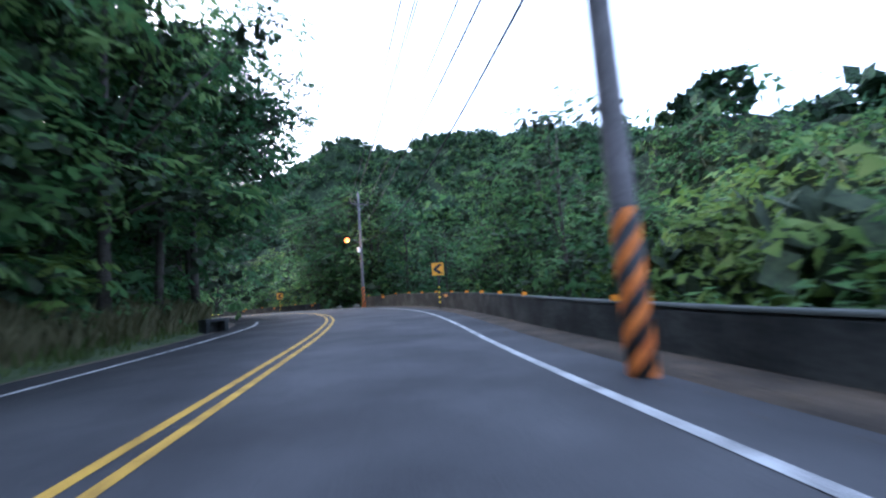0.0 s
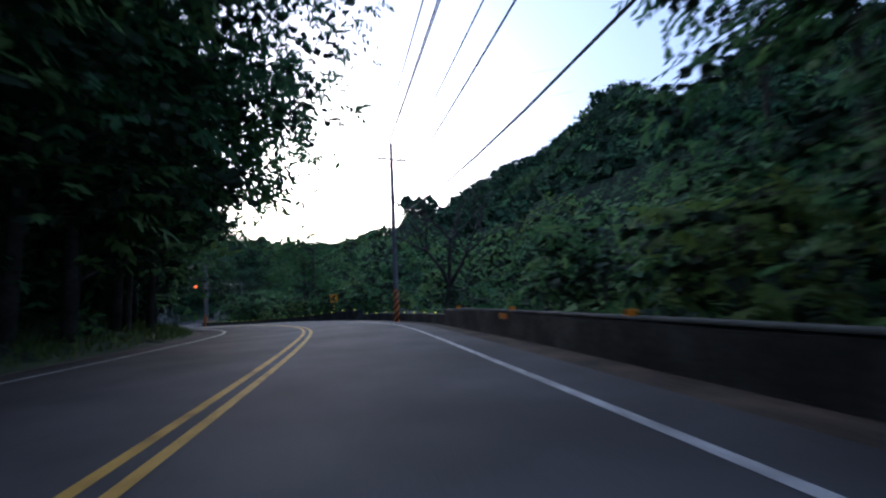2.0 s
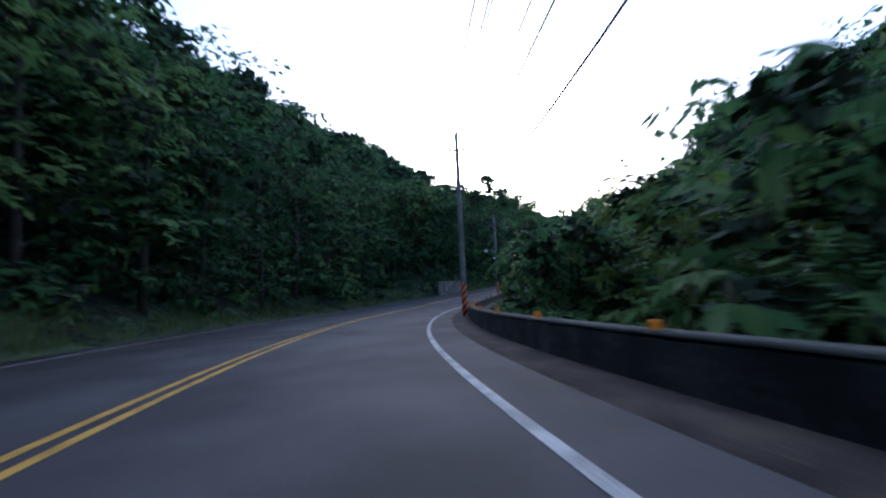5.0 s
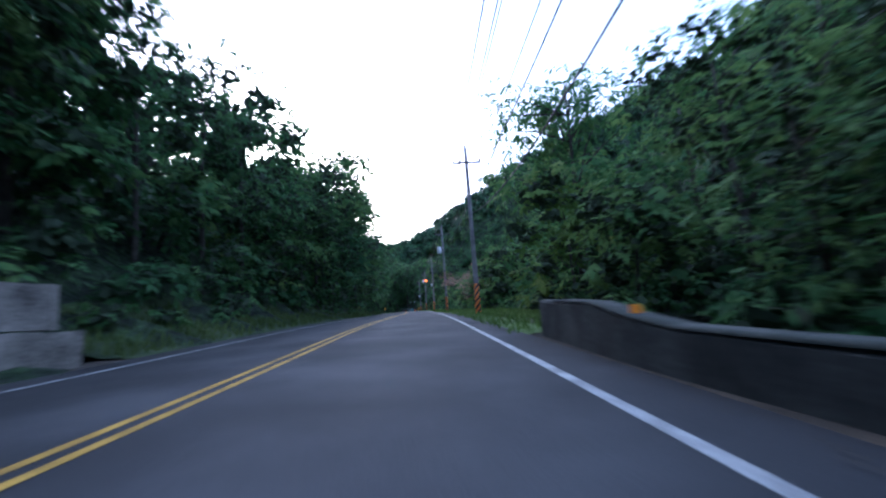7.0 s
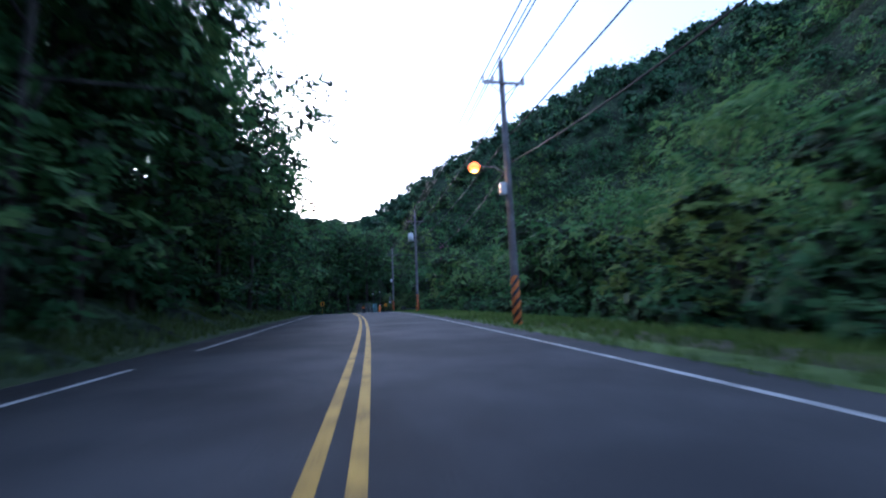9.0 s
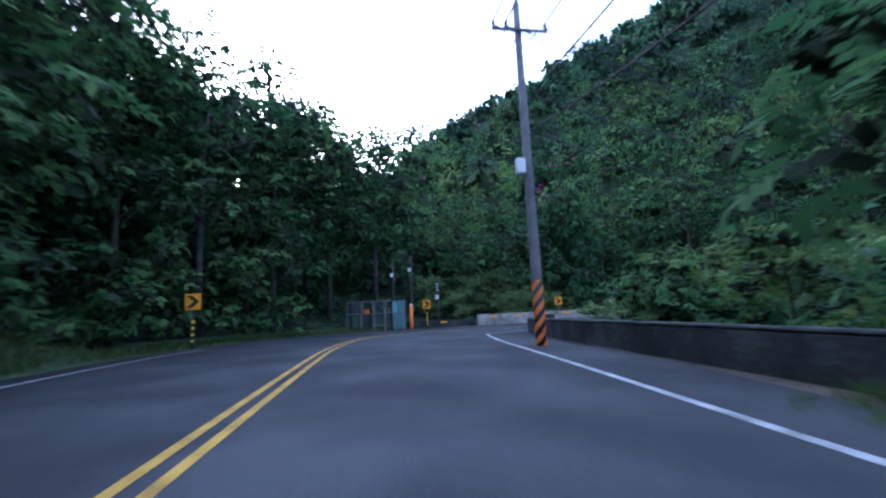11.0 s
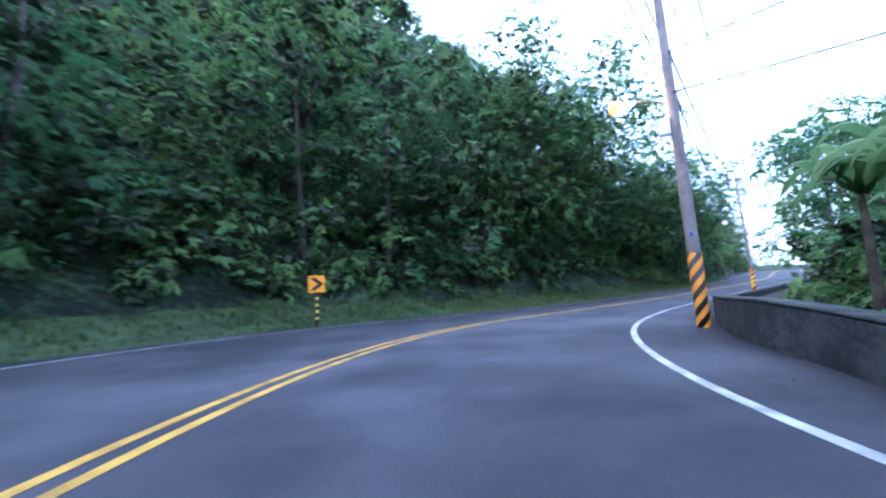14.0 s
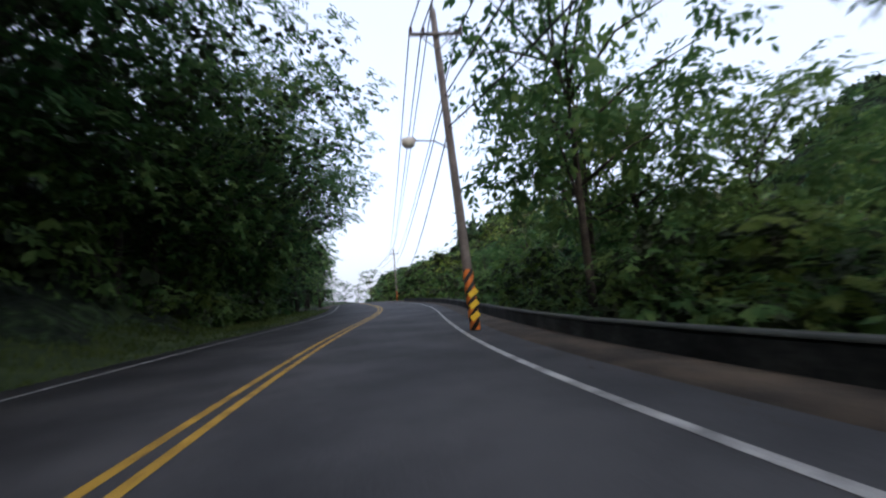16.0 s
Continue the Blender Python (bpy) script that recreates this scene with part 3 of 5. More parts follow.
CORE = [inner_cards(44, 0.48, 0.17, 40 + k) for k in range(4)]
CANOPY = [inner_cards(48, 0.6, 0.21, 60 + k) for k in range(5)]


def thicket(name, spots, templates, mat, label, category, core=CORE, core_mat=None):
    """One object of many crowns. spots: rows of x, y, z, radius, height factor."""
    if not len(spots):
        return None
    allv, corev, coref, off = [], [], [], 0
    for i, (x, y, z, r, hf) in enumerate(spots):
        a = rng.random() * 6.283
        c, s = math.cos(a), math.sin(a)
        rot = np.array([[c, s, 0], [-s, c, 0], [0, 0, hf]])
        allv.append((templates[i % len(templates)].reshape(-1, 3) @ rot) * r + (x, y, z))
        if core:
            bv, bf = core[i % len(core)]
            corev.append((bv @ rot) * r + (x, y, z))
            coref.append(bf + off)
            off += len(bv)
    allv = np.concatenate(allv)
    ob = new(name, quick(name, allv, np.arange(len(allv)).reshape(-1, templates[0].shape[1]), [mat]))
    tagged(ob, label, category, kind="stuff")
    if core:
        # Fill cards coloured as the shade inside each crown.
        cob = new(name, quick(name + "_core", np.concatenate(corev), np.concatenate(coref), [core_mat or crown_shade]))
        tagged(cob, "dark cards painted as the inner shade of " + category, category, kind="stuff")
    return ob


def scatter(x0, x1, y0, y1, step, seed):
    r = np.random.default_rng(seed)
    gx, gy = np.meshgrid(np.arange(x0, x1, step), np.arange(y0, y1, step), indexing="ij")
    x = gx.ravel() + (r.random(gx.size) - 0.5) * step
    y = gy.ravel() + (r.random(gx.size) - 0.5) * step
    h, u, d = land(x, y)
    le = left_line(u) + 1.8 * ((u > 81) & (u < 104)) + np.interp(u, [-30, 332, 337, 349, 353, 364, 380, 420], [2.8, 2.8, 9.5, 9.5, 3.2, 5.6, 5.8, 4.6])
    re = np.interp(u, [-30, 60, 75, 130, 195, 205, 315, 330, 348, 356, 372, 400], [7.2, 7.2, 6.6, 7.0, 7.2, 8.8, 8.8, 9.8, 10.0, 7.4, 9.4, 7.8])
    clear = np.where(d > 0, d - le, -d - re)
    return x, y, h, u, d, clear, r


def build_forest():
    # far slopes
    x, y, h, u, d, c, r = scatter(-450, 160, -120, 430, 8.2, 3)
    k = (c < 200) & ~((d > 0) & (u < 318) & (u > -40) & ((c > 150) | (u < 110))) & ((c > 58) | (((u >= 500) | (u <= -40)) & (c > 6)))
    rad = 3.8 + 3.5 * r.random(len(x)) + 0.008 * np.clip(c, 0, 200)
    rows = np.stack([x, y, h + rad * 0.5, rad, 0.9 + 0.5 * r.random(len(x))], 1)
    g = lattice(x, y, 40, 9) + 0.3 * r.random(len(x))
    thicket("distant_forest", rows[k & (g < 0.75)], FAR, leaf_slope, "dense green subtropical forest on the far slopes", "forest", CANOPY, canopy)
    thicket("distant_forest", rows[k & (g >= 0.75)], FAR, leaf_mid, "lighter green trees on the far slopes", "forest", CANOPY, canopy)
    # middle slopes
    x, y, h, u, d, c, r = scatter(-360, 120, -80, 330, 4.1, 4)
    k = (c > np.where((d > 0) & (u < 318), 10, 8)) & (c <= np.where((d > 0) & (u < 318), np.interp(u, [60, 150, 180, 300], [20, 22, 60, 40]), 60)) & (u > -40) & (u < 500)
    rad = 1.9 + 2.9 * r.random(len(x)) ** 1.4
    lift = rad * 0.4 + np.where(d > 0, np.interp(c, [8, 14, 26, 60], [13.0, 13.0, 8.0, 4.0]), 2.0) * r.random(len(x))
    rows = np.stack([x, y, h + lift, rad, 0.9 + 0.6 * r.random(len(x))], 1)
    g = lattice(x, y, 22, 19) + 0.4 * r.random(len(x)) - np.where((d < 0) & (u > 188) & (u < 335), 0.4, 0.0)
    thicket("hillside_forest", rows[k & (g < 0.6)], MIDDLE, leaf_deep, "dark green broadleaf forest on the hillside", "forest")
    thicket("hillside_forest", rows[k & (g >= 0.6) & (g < 0.95)], MIDDLE, leaf_mid, "green broadleaf forest with creepers on the hillside", "forest")
    thicket("hillside_forest", rows[k & (g >= 0.95)], MIDDLE, leaf_fresh, "fresh green trees among the hillside forest", "forest")
    # bushes along the road
    x, y, h, u, d, c, r = scatter(-300, 60, -60, 270, 2.6, 5)
    k = (c > 0.2) & (c <= np.where((d > 0) & (u > 336) & (u < 425), 15, 7)) & (u > -14) & (u < 455)
    rad = np.minimum(1.0 + 1.0 * r.random(len(x)) + 0.06 * c + np.where((d > 0) & (u > 352), 0.5, 0), 0.7 + c * 0.6)
    lift = rad * 0.5 + np.where(d > 0, 0.35, 0.1) * c * r.random(len(x))
    rows = np.stack([x, y, h + lift, rad, 0.85 + 0.5 * r.random(len(x))], 1)
    g = lattice(x, y, 12, 29) + 0.4 * r.random(len(x)) - np.where((d < 0) & (u > 188) & (u < 335), 0.35, 0.0)
    thicket("roadside_bushes", rows[k & (g < 0.6)], NEAR, leaf_deep, "dense dark green roadside bushes", "bushes")
    thicket("roadside_bushes", rows[k & (g >= 0.6) & (g < 1.15)], NEAR, leaf_mid, "dense green roadside bushes and creepers", "bushes")
    thicket("roadside_bushes", rows[k & (g >= 1.15)], NEAR, leaf_fresh, "fresh green roadside bushes", "bushes")


build_forest()


def build_hem():
    """Low bushes that close the foot of the forest along the bank, and the leaf wall behind its first trees."""
    r = np.random.default_rng(15)

    def belt(name, u0, u1, step, lo, hi, r0, r1, lifts, templates, mat, lab, gap=None):
        rows = []
        for u in np.arange(u0, u1, step):
            for lift in lifts:
                v = u + r.uniform(-0.5, 0.5) * step
                if gap and gap[0] < v < gap[1]:
                    continue
                if lift > 1 and lattice(np.array([v + 90.0]), np.array([lift + 40.0 + lo]), 3.6, 55)[0] < 0.4:
                    continue
                q = at(v, float(left_line(v)) + r.uniform(lo, hi))
                z = float(land(np.array([q.x]), np.array([q.y]))[0][0])
                rad = r.uniform(r0, r1)
                rows.append((q.x, q.y, z + rad * r.uniform(0.45, 1.0) + lift * r.uniform(0.8, 1.15), rad, r.uniform(0.85, 1.3)))
        thicket(name, np.array(rows), templates, mat, lab, "bushes" if max(lifts) < 3 else "forest")

    foot = "dark bushes at the foot of the forest"
    belt("bank_bushes", 355, 457, 1.8, 6.4, 7.6, 1.4, 2.3, (0, 2.0), NEAR, leaf_mid, "leafy bushes at the top of the grass bank")
    belt("bank_bushes", -12, 190, 1.5, 4.2, 5.2, 1.1, 1.8, (0,), NEAR, leaf_deep, foot, (82, 103))
    belt("bank_bushes", 205, 334, 1.5, 4.2, 5.4, 1.1, 1.9, (0,), NEAR, leaf_deep, foot)
    belt("bank_bushes", 322, 346, 1.5, 3.6, 6.2, 1.2, 2.0, (0, 2.0, 4.0), NEAR, leaf_mid, "leafy bushes under the tall trees beside the yard")
    belt("bank_bushes", -12, 30, 1.5, 4.0, 5.4, 1.3, 2.0, (0, 2.2), NEAR, leaf_mid, "leafy bushes at the foot of the forest")
    wall = "dense green leaf wall of creepers and young trees"
    belt("leaf_wall", 355, 457, 2.4, 6.8, 8.2, 1.6, 2.5, (3.4, 6.4), NEAR, leaf_deep, wall)
    belt("leaf_wall", -12, 190, 2.8, 4.0, 5.4, 1.4, 2.2, (3.4, 6.0), NEAR, leaf_deep, wall)
    belt("leaf_wall", 205, 334, 2.8, 4.2, 5.4, 1.4, 2.2, (3.4, 6.0), NEAR, leaf_mid, wall)
    belt("leaf_wall", -12, 196, 3.2, 6.6, 8.2, 2.3, 3.3, (2.5, 6.0, 9.5, 12.5), MIDDLE, leaf_deep, wall)
    belt("leaf_wall", 196, 236, 3.2, 6.4, 8.0, 2.0, 2.8, (2.5, 5.5, 8.5), MIDDLE, leaf_deep, wall)
    belt("leaf_wall", 236, 332, 3.2, 6.6, 8.2, 2.3, 3.3, (2.5, 6.0, 9.5, 12.5), MIDDLE, leaf_mid, wall)
    belt("leaf_wall", 329, 352, 1.7, 8.4, 11.5, 2.2, 3.2, (3, 6.5, 10.0, 13.0, 16.0), MIDDLE, leaf_deep, wall)
    belt("leaf_wall", 322, 353, 2.0, 14, 23, 3.0, 4.2, (4.0, 8.5, 12.5), MIDDLE, leaf_deep, wall)
    belt("leaf_wall", 384, 457, 3.2, 9.0, 10.5, 2.4, 3.4, (6.0, 10.0, 13.5), MIDDLE, leaf_deep, wall)
    belt("leaf_wall", -12, 130, 2.4, 3.4, 4.8, 1.6, 2.3, (6.5, 9.0, 11.5), MIDDLE, leaf_deep, wall)
    belt("leaf_wall", 331, 346, 1.8, 6.0, 9.0, 1.8, 2.6, (7.0, 9.5, 12.0, 14.5), MIDDLE, leaf_deep, wall)
    belt("leaf_wall", 339, 349, 0.38, 9.0, 18, 2.4, 3.4, (4.5, 7.5, 10.5, 13.5), MIDDLE, leaf_deep, wall)
    belt("leaf_wall", 240, 332, 4.0, 11, 14, 3.2, 4.4, (5.0, 9.5, 14.0), MIDDLE, leaf_deep, wall)
    belt("leaf_wall", -12, 190, 4.0, 10, 13, 3.2, 4.4, (5.0, 9.5, 14.0), MIDDLE, leaf_deep, wall)
    belt("leaf_wall", 42, 62, 1.7, 2.4, 3.6, 1.6, 2.3, (6.5, 9.0, 11.5), NEAR, leaf_deep, wall)


build_hem()


def tree_model(seed, height, spread, leaves, leaf, low, mat, sparse, label, reach=0.0, core_mat=None):
    """A tree at the origin: tapered trunk with limbs, and a crown of lumps of leaves."""
    r = np.random.default_rng(seed)
    rr = random.Random(seed)
    th = empty("tree", Matrix(), label, "tree", "roadside trees")
    lumps = 20 if sparse else 26
    zc = height * (low + (0.97 - low) * r.random(lumps) ** (0.7 if sparse else 0.85))
    zn = (zc / height - low) / (1 - low)
    wide = spread * (0.62 + 0.6 * np.sin(np.pi * np.clip(zn * 0.72 + 0.2, 0, 1)) ** 0.8) * (0.62 if not sparse else 0.7)
    ang = r.random(lumps) * 6.283
    dist = wide * r.random(lumps) ** 0.5 * 1.25
    if height > 10 and not sparse:
        dist *= np.clip(0.6 + 0.9 * zn, 0.6, 1.0)
    lc = np.stack([dist * np.cos(ang) + reach * (0.35 + 0.65 * np.clip(zn * 1.6, 0, 1)), dist * np.sin(ang), zc], 1)
    lr = (0.9 + 0.9 * r.random(lumps)) * spread / 3.4 * (0.95 if sparse else 1.05)
    bm = bmesh.new()
    bend = [rr.uniform(-0.35, 0.35) for _ in range(4)]
    tp = [Vector((0, 0, -0.6)), Vector((bend[0] * 0.4, bend[1] * 0.4, height * 0.3)), Vector((bend[0], bend[1], height * 0.6)), Vector((bend[2], bend[3], height * 0.9))]
    base = 0.0095 * height + 0.02
    tube(bm, tp, [base * 1.25, base * 0.9, base * 0.6, base * 0.2], 8)
    for k in range(lumps if sparse else 9):
        a = tp[1].lerp(tp[2], rr.random()) if lc[k][2] < height * 0.75 else tp[2].lerp(tp[3], rr.random() * 0.6)
        if a.z > lc[k][2]:
            a.z = max(lc[k][2] - 0.8, 0.5)
        b = Vector(lc[k])
        mid = a.lerp(b, 0.5) + Vector((rr.uniform(-0.3, 0.3), rr.uniform(-0.3, 0.3), rr.uniform(0, 0.4)))
        tube(bm, [a, mid, b], [base * 0.42, base * 0.28, base * 0.08], 6)
    part("trunk", bm, bark, th, smooth=True)
    m = leaves // 7
    k = r.choice(lumps, m, p=lr**2 / (lr**2).sum())
    w = r.normal(size=(m, 3))
    w[:, 2] += 0.2 if sparse else 0.6
    w /= np.linalg.norm(w, axis=1)[:, None]
    rad = lr[k] * (0.15 + 0.6 * r.random(m) ** 0.5 if sparse else 0.3 + 0.5 * r.random(m) ** 0.5)
    p = lc[k] + w * rad[:, None] * np.array([1.15, 1.15, 0.75])
    q = sprays(r, p, w, leaf, 7, 0.75 if sparse else 0.58).reshape(-1, 3)
    ob = new("crown", quick("crown", q, np.arange(len(q)).reshape(-1, 4), [mat]))
    ob.parent = th
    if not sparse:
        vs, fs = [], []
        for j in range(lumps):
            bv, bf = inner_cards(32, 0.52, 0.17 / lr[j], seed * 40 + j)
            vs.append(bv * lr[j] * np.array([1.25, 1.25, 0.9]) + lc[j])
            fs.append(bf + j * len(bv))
        # Inner cards carry painted shade, except bushes given their own leaf colour.
        ob = new("inner_foliage", quick("inner_foliage", np.concatenate(vs), np.concatenate(fs), [core_mat or crown_shade]))
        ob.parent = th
    return th


FULL_LABEL = "tall dense broadleaf tree hung with creepers, on the bank"
TREES = [
    tree_model(101, 13, 3.9, 2900, 0.155, 0.08, leaf_deep, False, FULL_LABEL),
    tree_model(102, 14, 3.8, 2900, 0.155, 0.1, leaf_mid, False, FULL_LABEL),
    tree_model(103, 12, 4.2, 2900, 0.16, 0.06, leaf_deep, False, FULL_LABEL),
    tree_model(104, 13, 3.6, 2900, 0.152, 0.12, leaf_mid, False, FULL_LABEL),
    tree_model(105, 12, 4.0, 2900, 0.16, 0.06, leaf_mid, False, FULL_LABEL),
]
OPEN_LABEL = "slender tree with open leafy crown and visible limbs"
OPEN_TREES = [
    tree_model(111, 11, 3.4, 3400, 0.15, 0.35, leaf_mid, True, OPEN_LABEL),
    tree_model(112, 12, 3.3, 3200, 0.15, 0.4, leaf_deep, True, OPEN_LABEL),
    tree_model(113, 10, 3.7, 3500, 0.16, 0.3, leaf_mid, True, OPEN_LABEL),
]
HIGH_LABEL = "tall spreading tree with a high dense crown over the yard"
HIGH_TREES = [
    tree_model(131, 15, 5.2, 3200, 0.155, 0.36, leaf_deep, False, HIGH_LABEL),
    tree_model(132, 14, 5.6, 3200, 0.155, 0.32, leaf_mid, False, HIGH_LABEL),
]
LEAN_LABEL = "tall broadleaf tree whose heavy crown leans over the road"
LEAN_TREES = [
    tree_model(151, 15, 4.6, 5400, 0.15, 0.36, leaf_deep, False, LEAN_LABEL, 3.2),
    tree_model(152, 14, 4.8, 5400, 0.15, 0.32, leaf_deep, False, LEAN_LABEL, 3.6),
    tree_model(153, 15, 4.4, 5400, 0.15, 0.38, leaf_mid, False, LEAN_LABEL, 3.0),
]
FAR_LEAN = [
    tree_model(161, 16, 5.2, 6600, 0.15, 0.3, leaf_deep, False, LEAN_LABEL, 6.0),
    tree_model(162, 15, 5.4, 6600, 0.15, 0.28, leaf_mid, False, LEAN_LABEL, 5.6),
]
BUSH_LABEL = "rounded leafy green bush behind the pale wall"
BUSHES = [tree_model(141, 5, 2.6, 4600, 0.085, 0.04, leaf_bush, False, BUSH_LABEL, 0.0, leaf_bush), tree_model(142, 5, 2.4, 4600, 0.085, 0.04, leaf_bush, False, BUSH_LABEL, 0.0, leaf_bush)]
SLIM_BUSHES = [tree_model(143, 5.6, 1.75, 4200, 0.085, 0.3, leaf_bush, False, "slender pale green bush tree behind the wall end", 0.0, leaf_bush)]
LOW_LABEL = "small leafy tree standing behind the guard wall"
LOW_TREES = [
    tree_model(121, 6, 2.6, 1700, 0.17, 0.05, leaf_mid, False, LOW_LABEL),
    tree_model(122, 6.5, 2.4, 1700, 0.17, 0.05, leaf_fresh, False, LOW_LABEL),
    tree_model(123, 5.5, 2.8, 1700, 0.18, 0.04, leaf_mid, False, LOW_LABEL),
]
_used = set()


def plant(models, x, y, height, own, rr, turn=None):
    i = next((k for k, m in enumerate(models) if m.name not in _used), rr.randrange(len(models)))
    z = float(land(np.array([x]), np.array([y]))[0][0])
    k = height / own[i]
    m = Matrix.Translation((x, y, z - 0.1)) @ Matrix.Rotation(rr.random() * 6.283 if turn is None else turn, 4, "Z") @ Matrix.Diagonal((min(k * rr.uniform(0.9, 1.15), 1.4), min(k * rr.uniform(0.9, 1.15), 1.4), k, 1))
    if models[i].name not in _used:
        _used.add(models[i].name)
        models[i].matrix_world = m
        return models[i]
    mm = models[i]
    keep = mm.matrix_basis.copy()
    mm.matrix_basis = Matrix()
    made = copy_thing(mm, m)
    mm.matrix_basis = keep
    return made


FULL_H, OPEN_H, LOW_H, HIGH_H = [13, 14, 12, 13, 12], [11, 12, 10], [6, 6.5, 5.5], [15, 14]
LEAN_H, FAR_LEAN_H, BUSH_H = [15, 14, 15], [16, 15], [5, 5]
# from, to, step, side, least and most distance past the edge, least and most height, kind
ROWS = [
    (-10, 24, 4.4, 1, 3.4, 4.6, 13, 17, 0),
    (24, 72, 4.2, 1, 2.6, 4.0, 15, 19, 0),
    (72, 88, 4.4, 1, 3.4, 4.8, 13, 17, 0),
    (88, 130, 4.2, 1, 2.8, 4.2, 14, 18, 0),
    (130, 184, 4.8, 1, 3.4, 5.2, 12, 15, 0),
    (184, 208, 4.0, 1, 6.4, 7.8, 13, 16, 0),
    (208, 222, 4.0, 1, 5.0, 6.6, 12, 14, 0),
    (222, 236, 4.0, 1, 4.0, 5.4, 13, 15, 0),
    (237, 265, 4.2, 1, 3.4, 4.6, 13, 16, 0),
    (262, 334, 4.4, 1, 3.2, 5.0, 12, 15, 0),
    (331, 345, 3.2, 1, 5.5, 8.5, 16, 19, 3),
    (328, 344, 4.4, 1, 9.0, 13, 9, 13, 0),
    (345.5, 352, 2.6, 1, 9.0, 11.5, 17, 20, 3),
    (346, 352, 4.0, 1, 13, 16, 4, 6, 2),
    (353, 370, 3.6, 1, 5.0, 6.6, 6, 9, 0),
    (353, 372, 4.4, 1, 8.5, 11, 9, 12, 0),
    (371, 384, 4.0, 1, 7.4, 8.8, 12, 15, 0),
    (384, 418, 4.2, 1, 6.4, 7.8, 17, 21, 0),
    (418, 455, 4.2, 1, 6.4, 7.8, 14, 17, 0),
    (30, 64, 4.8, 1, 2.8, 3.6, 14, 17, 4),
    (64, 80, 4.0, 1, 3.0, 3.6, 13, 16, 4),
    (336, 349, 3.0, 1, 11.5, 15, 18, 21, 0),
    (88, 128, 4.8, 1, 3.0, 3.8, 12, 15, 4),
    (190, 206, 5.0, 1, 7.0, 8.4, 13, 16, 3),
    (400, 416, 4.2, 1, 6.8, 7.6, 18, 21, 5),
    (416, 452, 4.4, 1, 6.2, 7.2, 15, 18, 5),
    (40, 50, 3.4, -1, 5.5, 8.5, 14, 17, 0),
    (234, 262, 5.0, 1, 5.8, 6.6, 13, 16, 4),
    (264, 304, 5.2, 1, 5.0, 5.8, 11, 13, 4),
    (456, 520, 6.0, 1, 4.5, 7.0, 13, 16, 0),
    (456, 520, 5.0, -1, 3.0, 6.0, 6, 9, 2),
    (-8, 20, 5.0, -1, 9, 13, 4.5, 6, 2),
    (22, 36, 3.2, -1, 5.0, 7.0, 8.5, 10.5, 0),
    (34, 42, 4.0, -1, 4.6, 6.5, 12, 13, 0),
    (42, 56, 3.0, -1, 5.4, 7.0, 13, 15, 0),
    (52, 130, 4.8, -1, 4, 9, 4, 6.5, 2),
    (130, 200, 5.0, -1, 4, 8, 5, 8, 2),
    (204, 322, 4.8, -1, 4.5, 9, 5, 8, 2),
    (210, 322, 9.0, -1, 10, 14, 8, 11, 1),
    (326, 350, 5.0, -1, 5, 8, 4, 5, 2),
    (353, 369, 4.0, -1, 4.2, 5.7, 3.2, 4.4, 2),
    (370, 381, 3.2, -1, 5.4, 6.8, 3.4, 4.4, 6),
    (386, 455, 6.0, -1, 5.5, 10, 6, 9, 1),
    (386, 455, 4.6, -1, 3.4, 6, 3.5, 5, 2),
    (16, 25, 3.2, -1, 5.0, 7.0, 11, 12.5, 0),
    (22, 32, 4.2, 1, 4.2, 5.0, 14, 17, 4),
    (203, 213, 3.0, -1, 8.0, 10.5, 11, 13, 0),
    (189, 203, 3.4, -1, 5.5, 7.5, 6, 9, 0),
    (46, 62, 3.4, -1, 8.0, 11.0, 14, 17, 0),
]


def build_trees():
    rr = random.Random(5)
    for u0, u1, st, side, a, b, h0, h1, kind in ROWS:
        u = u0 + rr.random() * st
        while u < u1:
            edge = float(left_line(u)) if side > 0 else float(right_line(u)) + 2.0
            q = at(u, side * (edge + rr.uniform(a, b)))
            models, own = ((TREES, FULL_H), (OPEN_TREES, OPEN_H), (LOW_TREES, LOW_H), (HIGH_TREES, HIGH_H), (LEAN_TREES, LEAN_H), (FAR_LEAN, FAR_LEAN_H), (BUSHES, BUSH_H))[kind]
            plant(models, q.x, q.y, rr.uniform(h0, h1), own, rr, heading(u) - side * math.pi / 2 + rr.uniform(-0.4, 0.4) if kind in (4, 5) else None)
            u += st * rr.uniform(0.8, 1.2)
    plant(OPEN_TREES[2:], -195.6, 206.0, 15, OPEN_H[2:], rr)


build_trees()


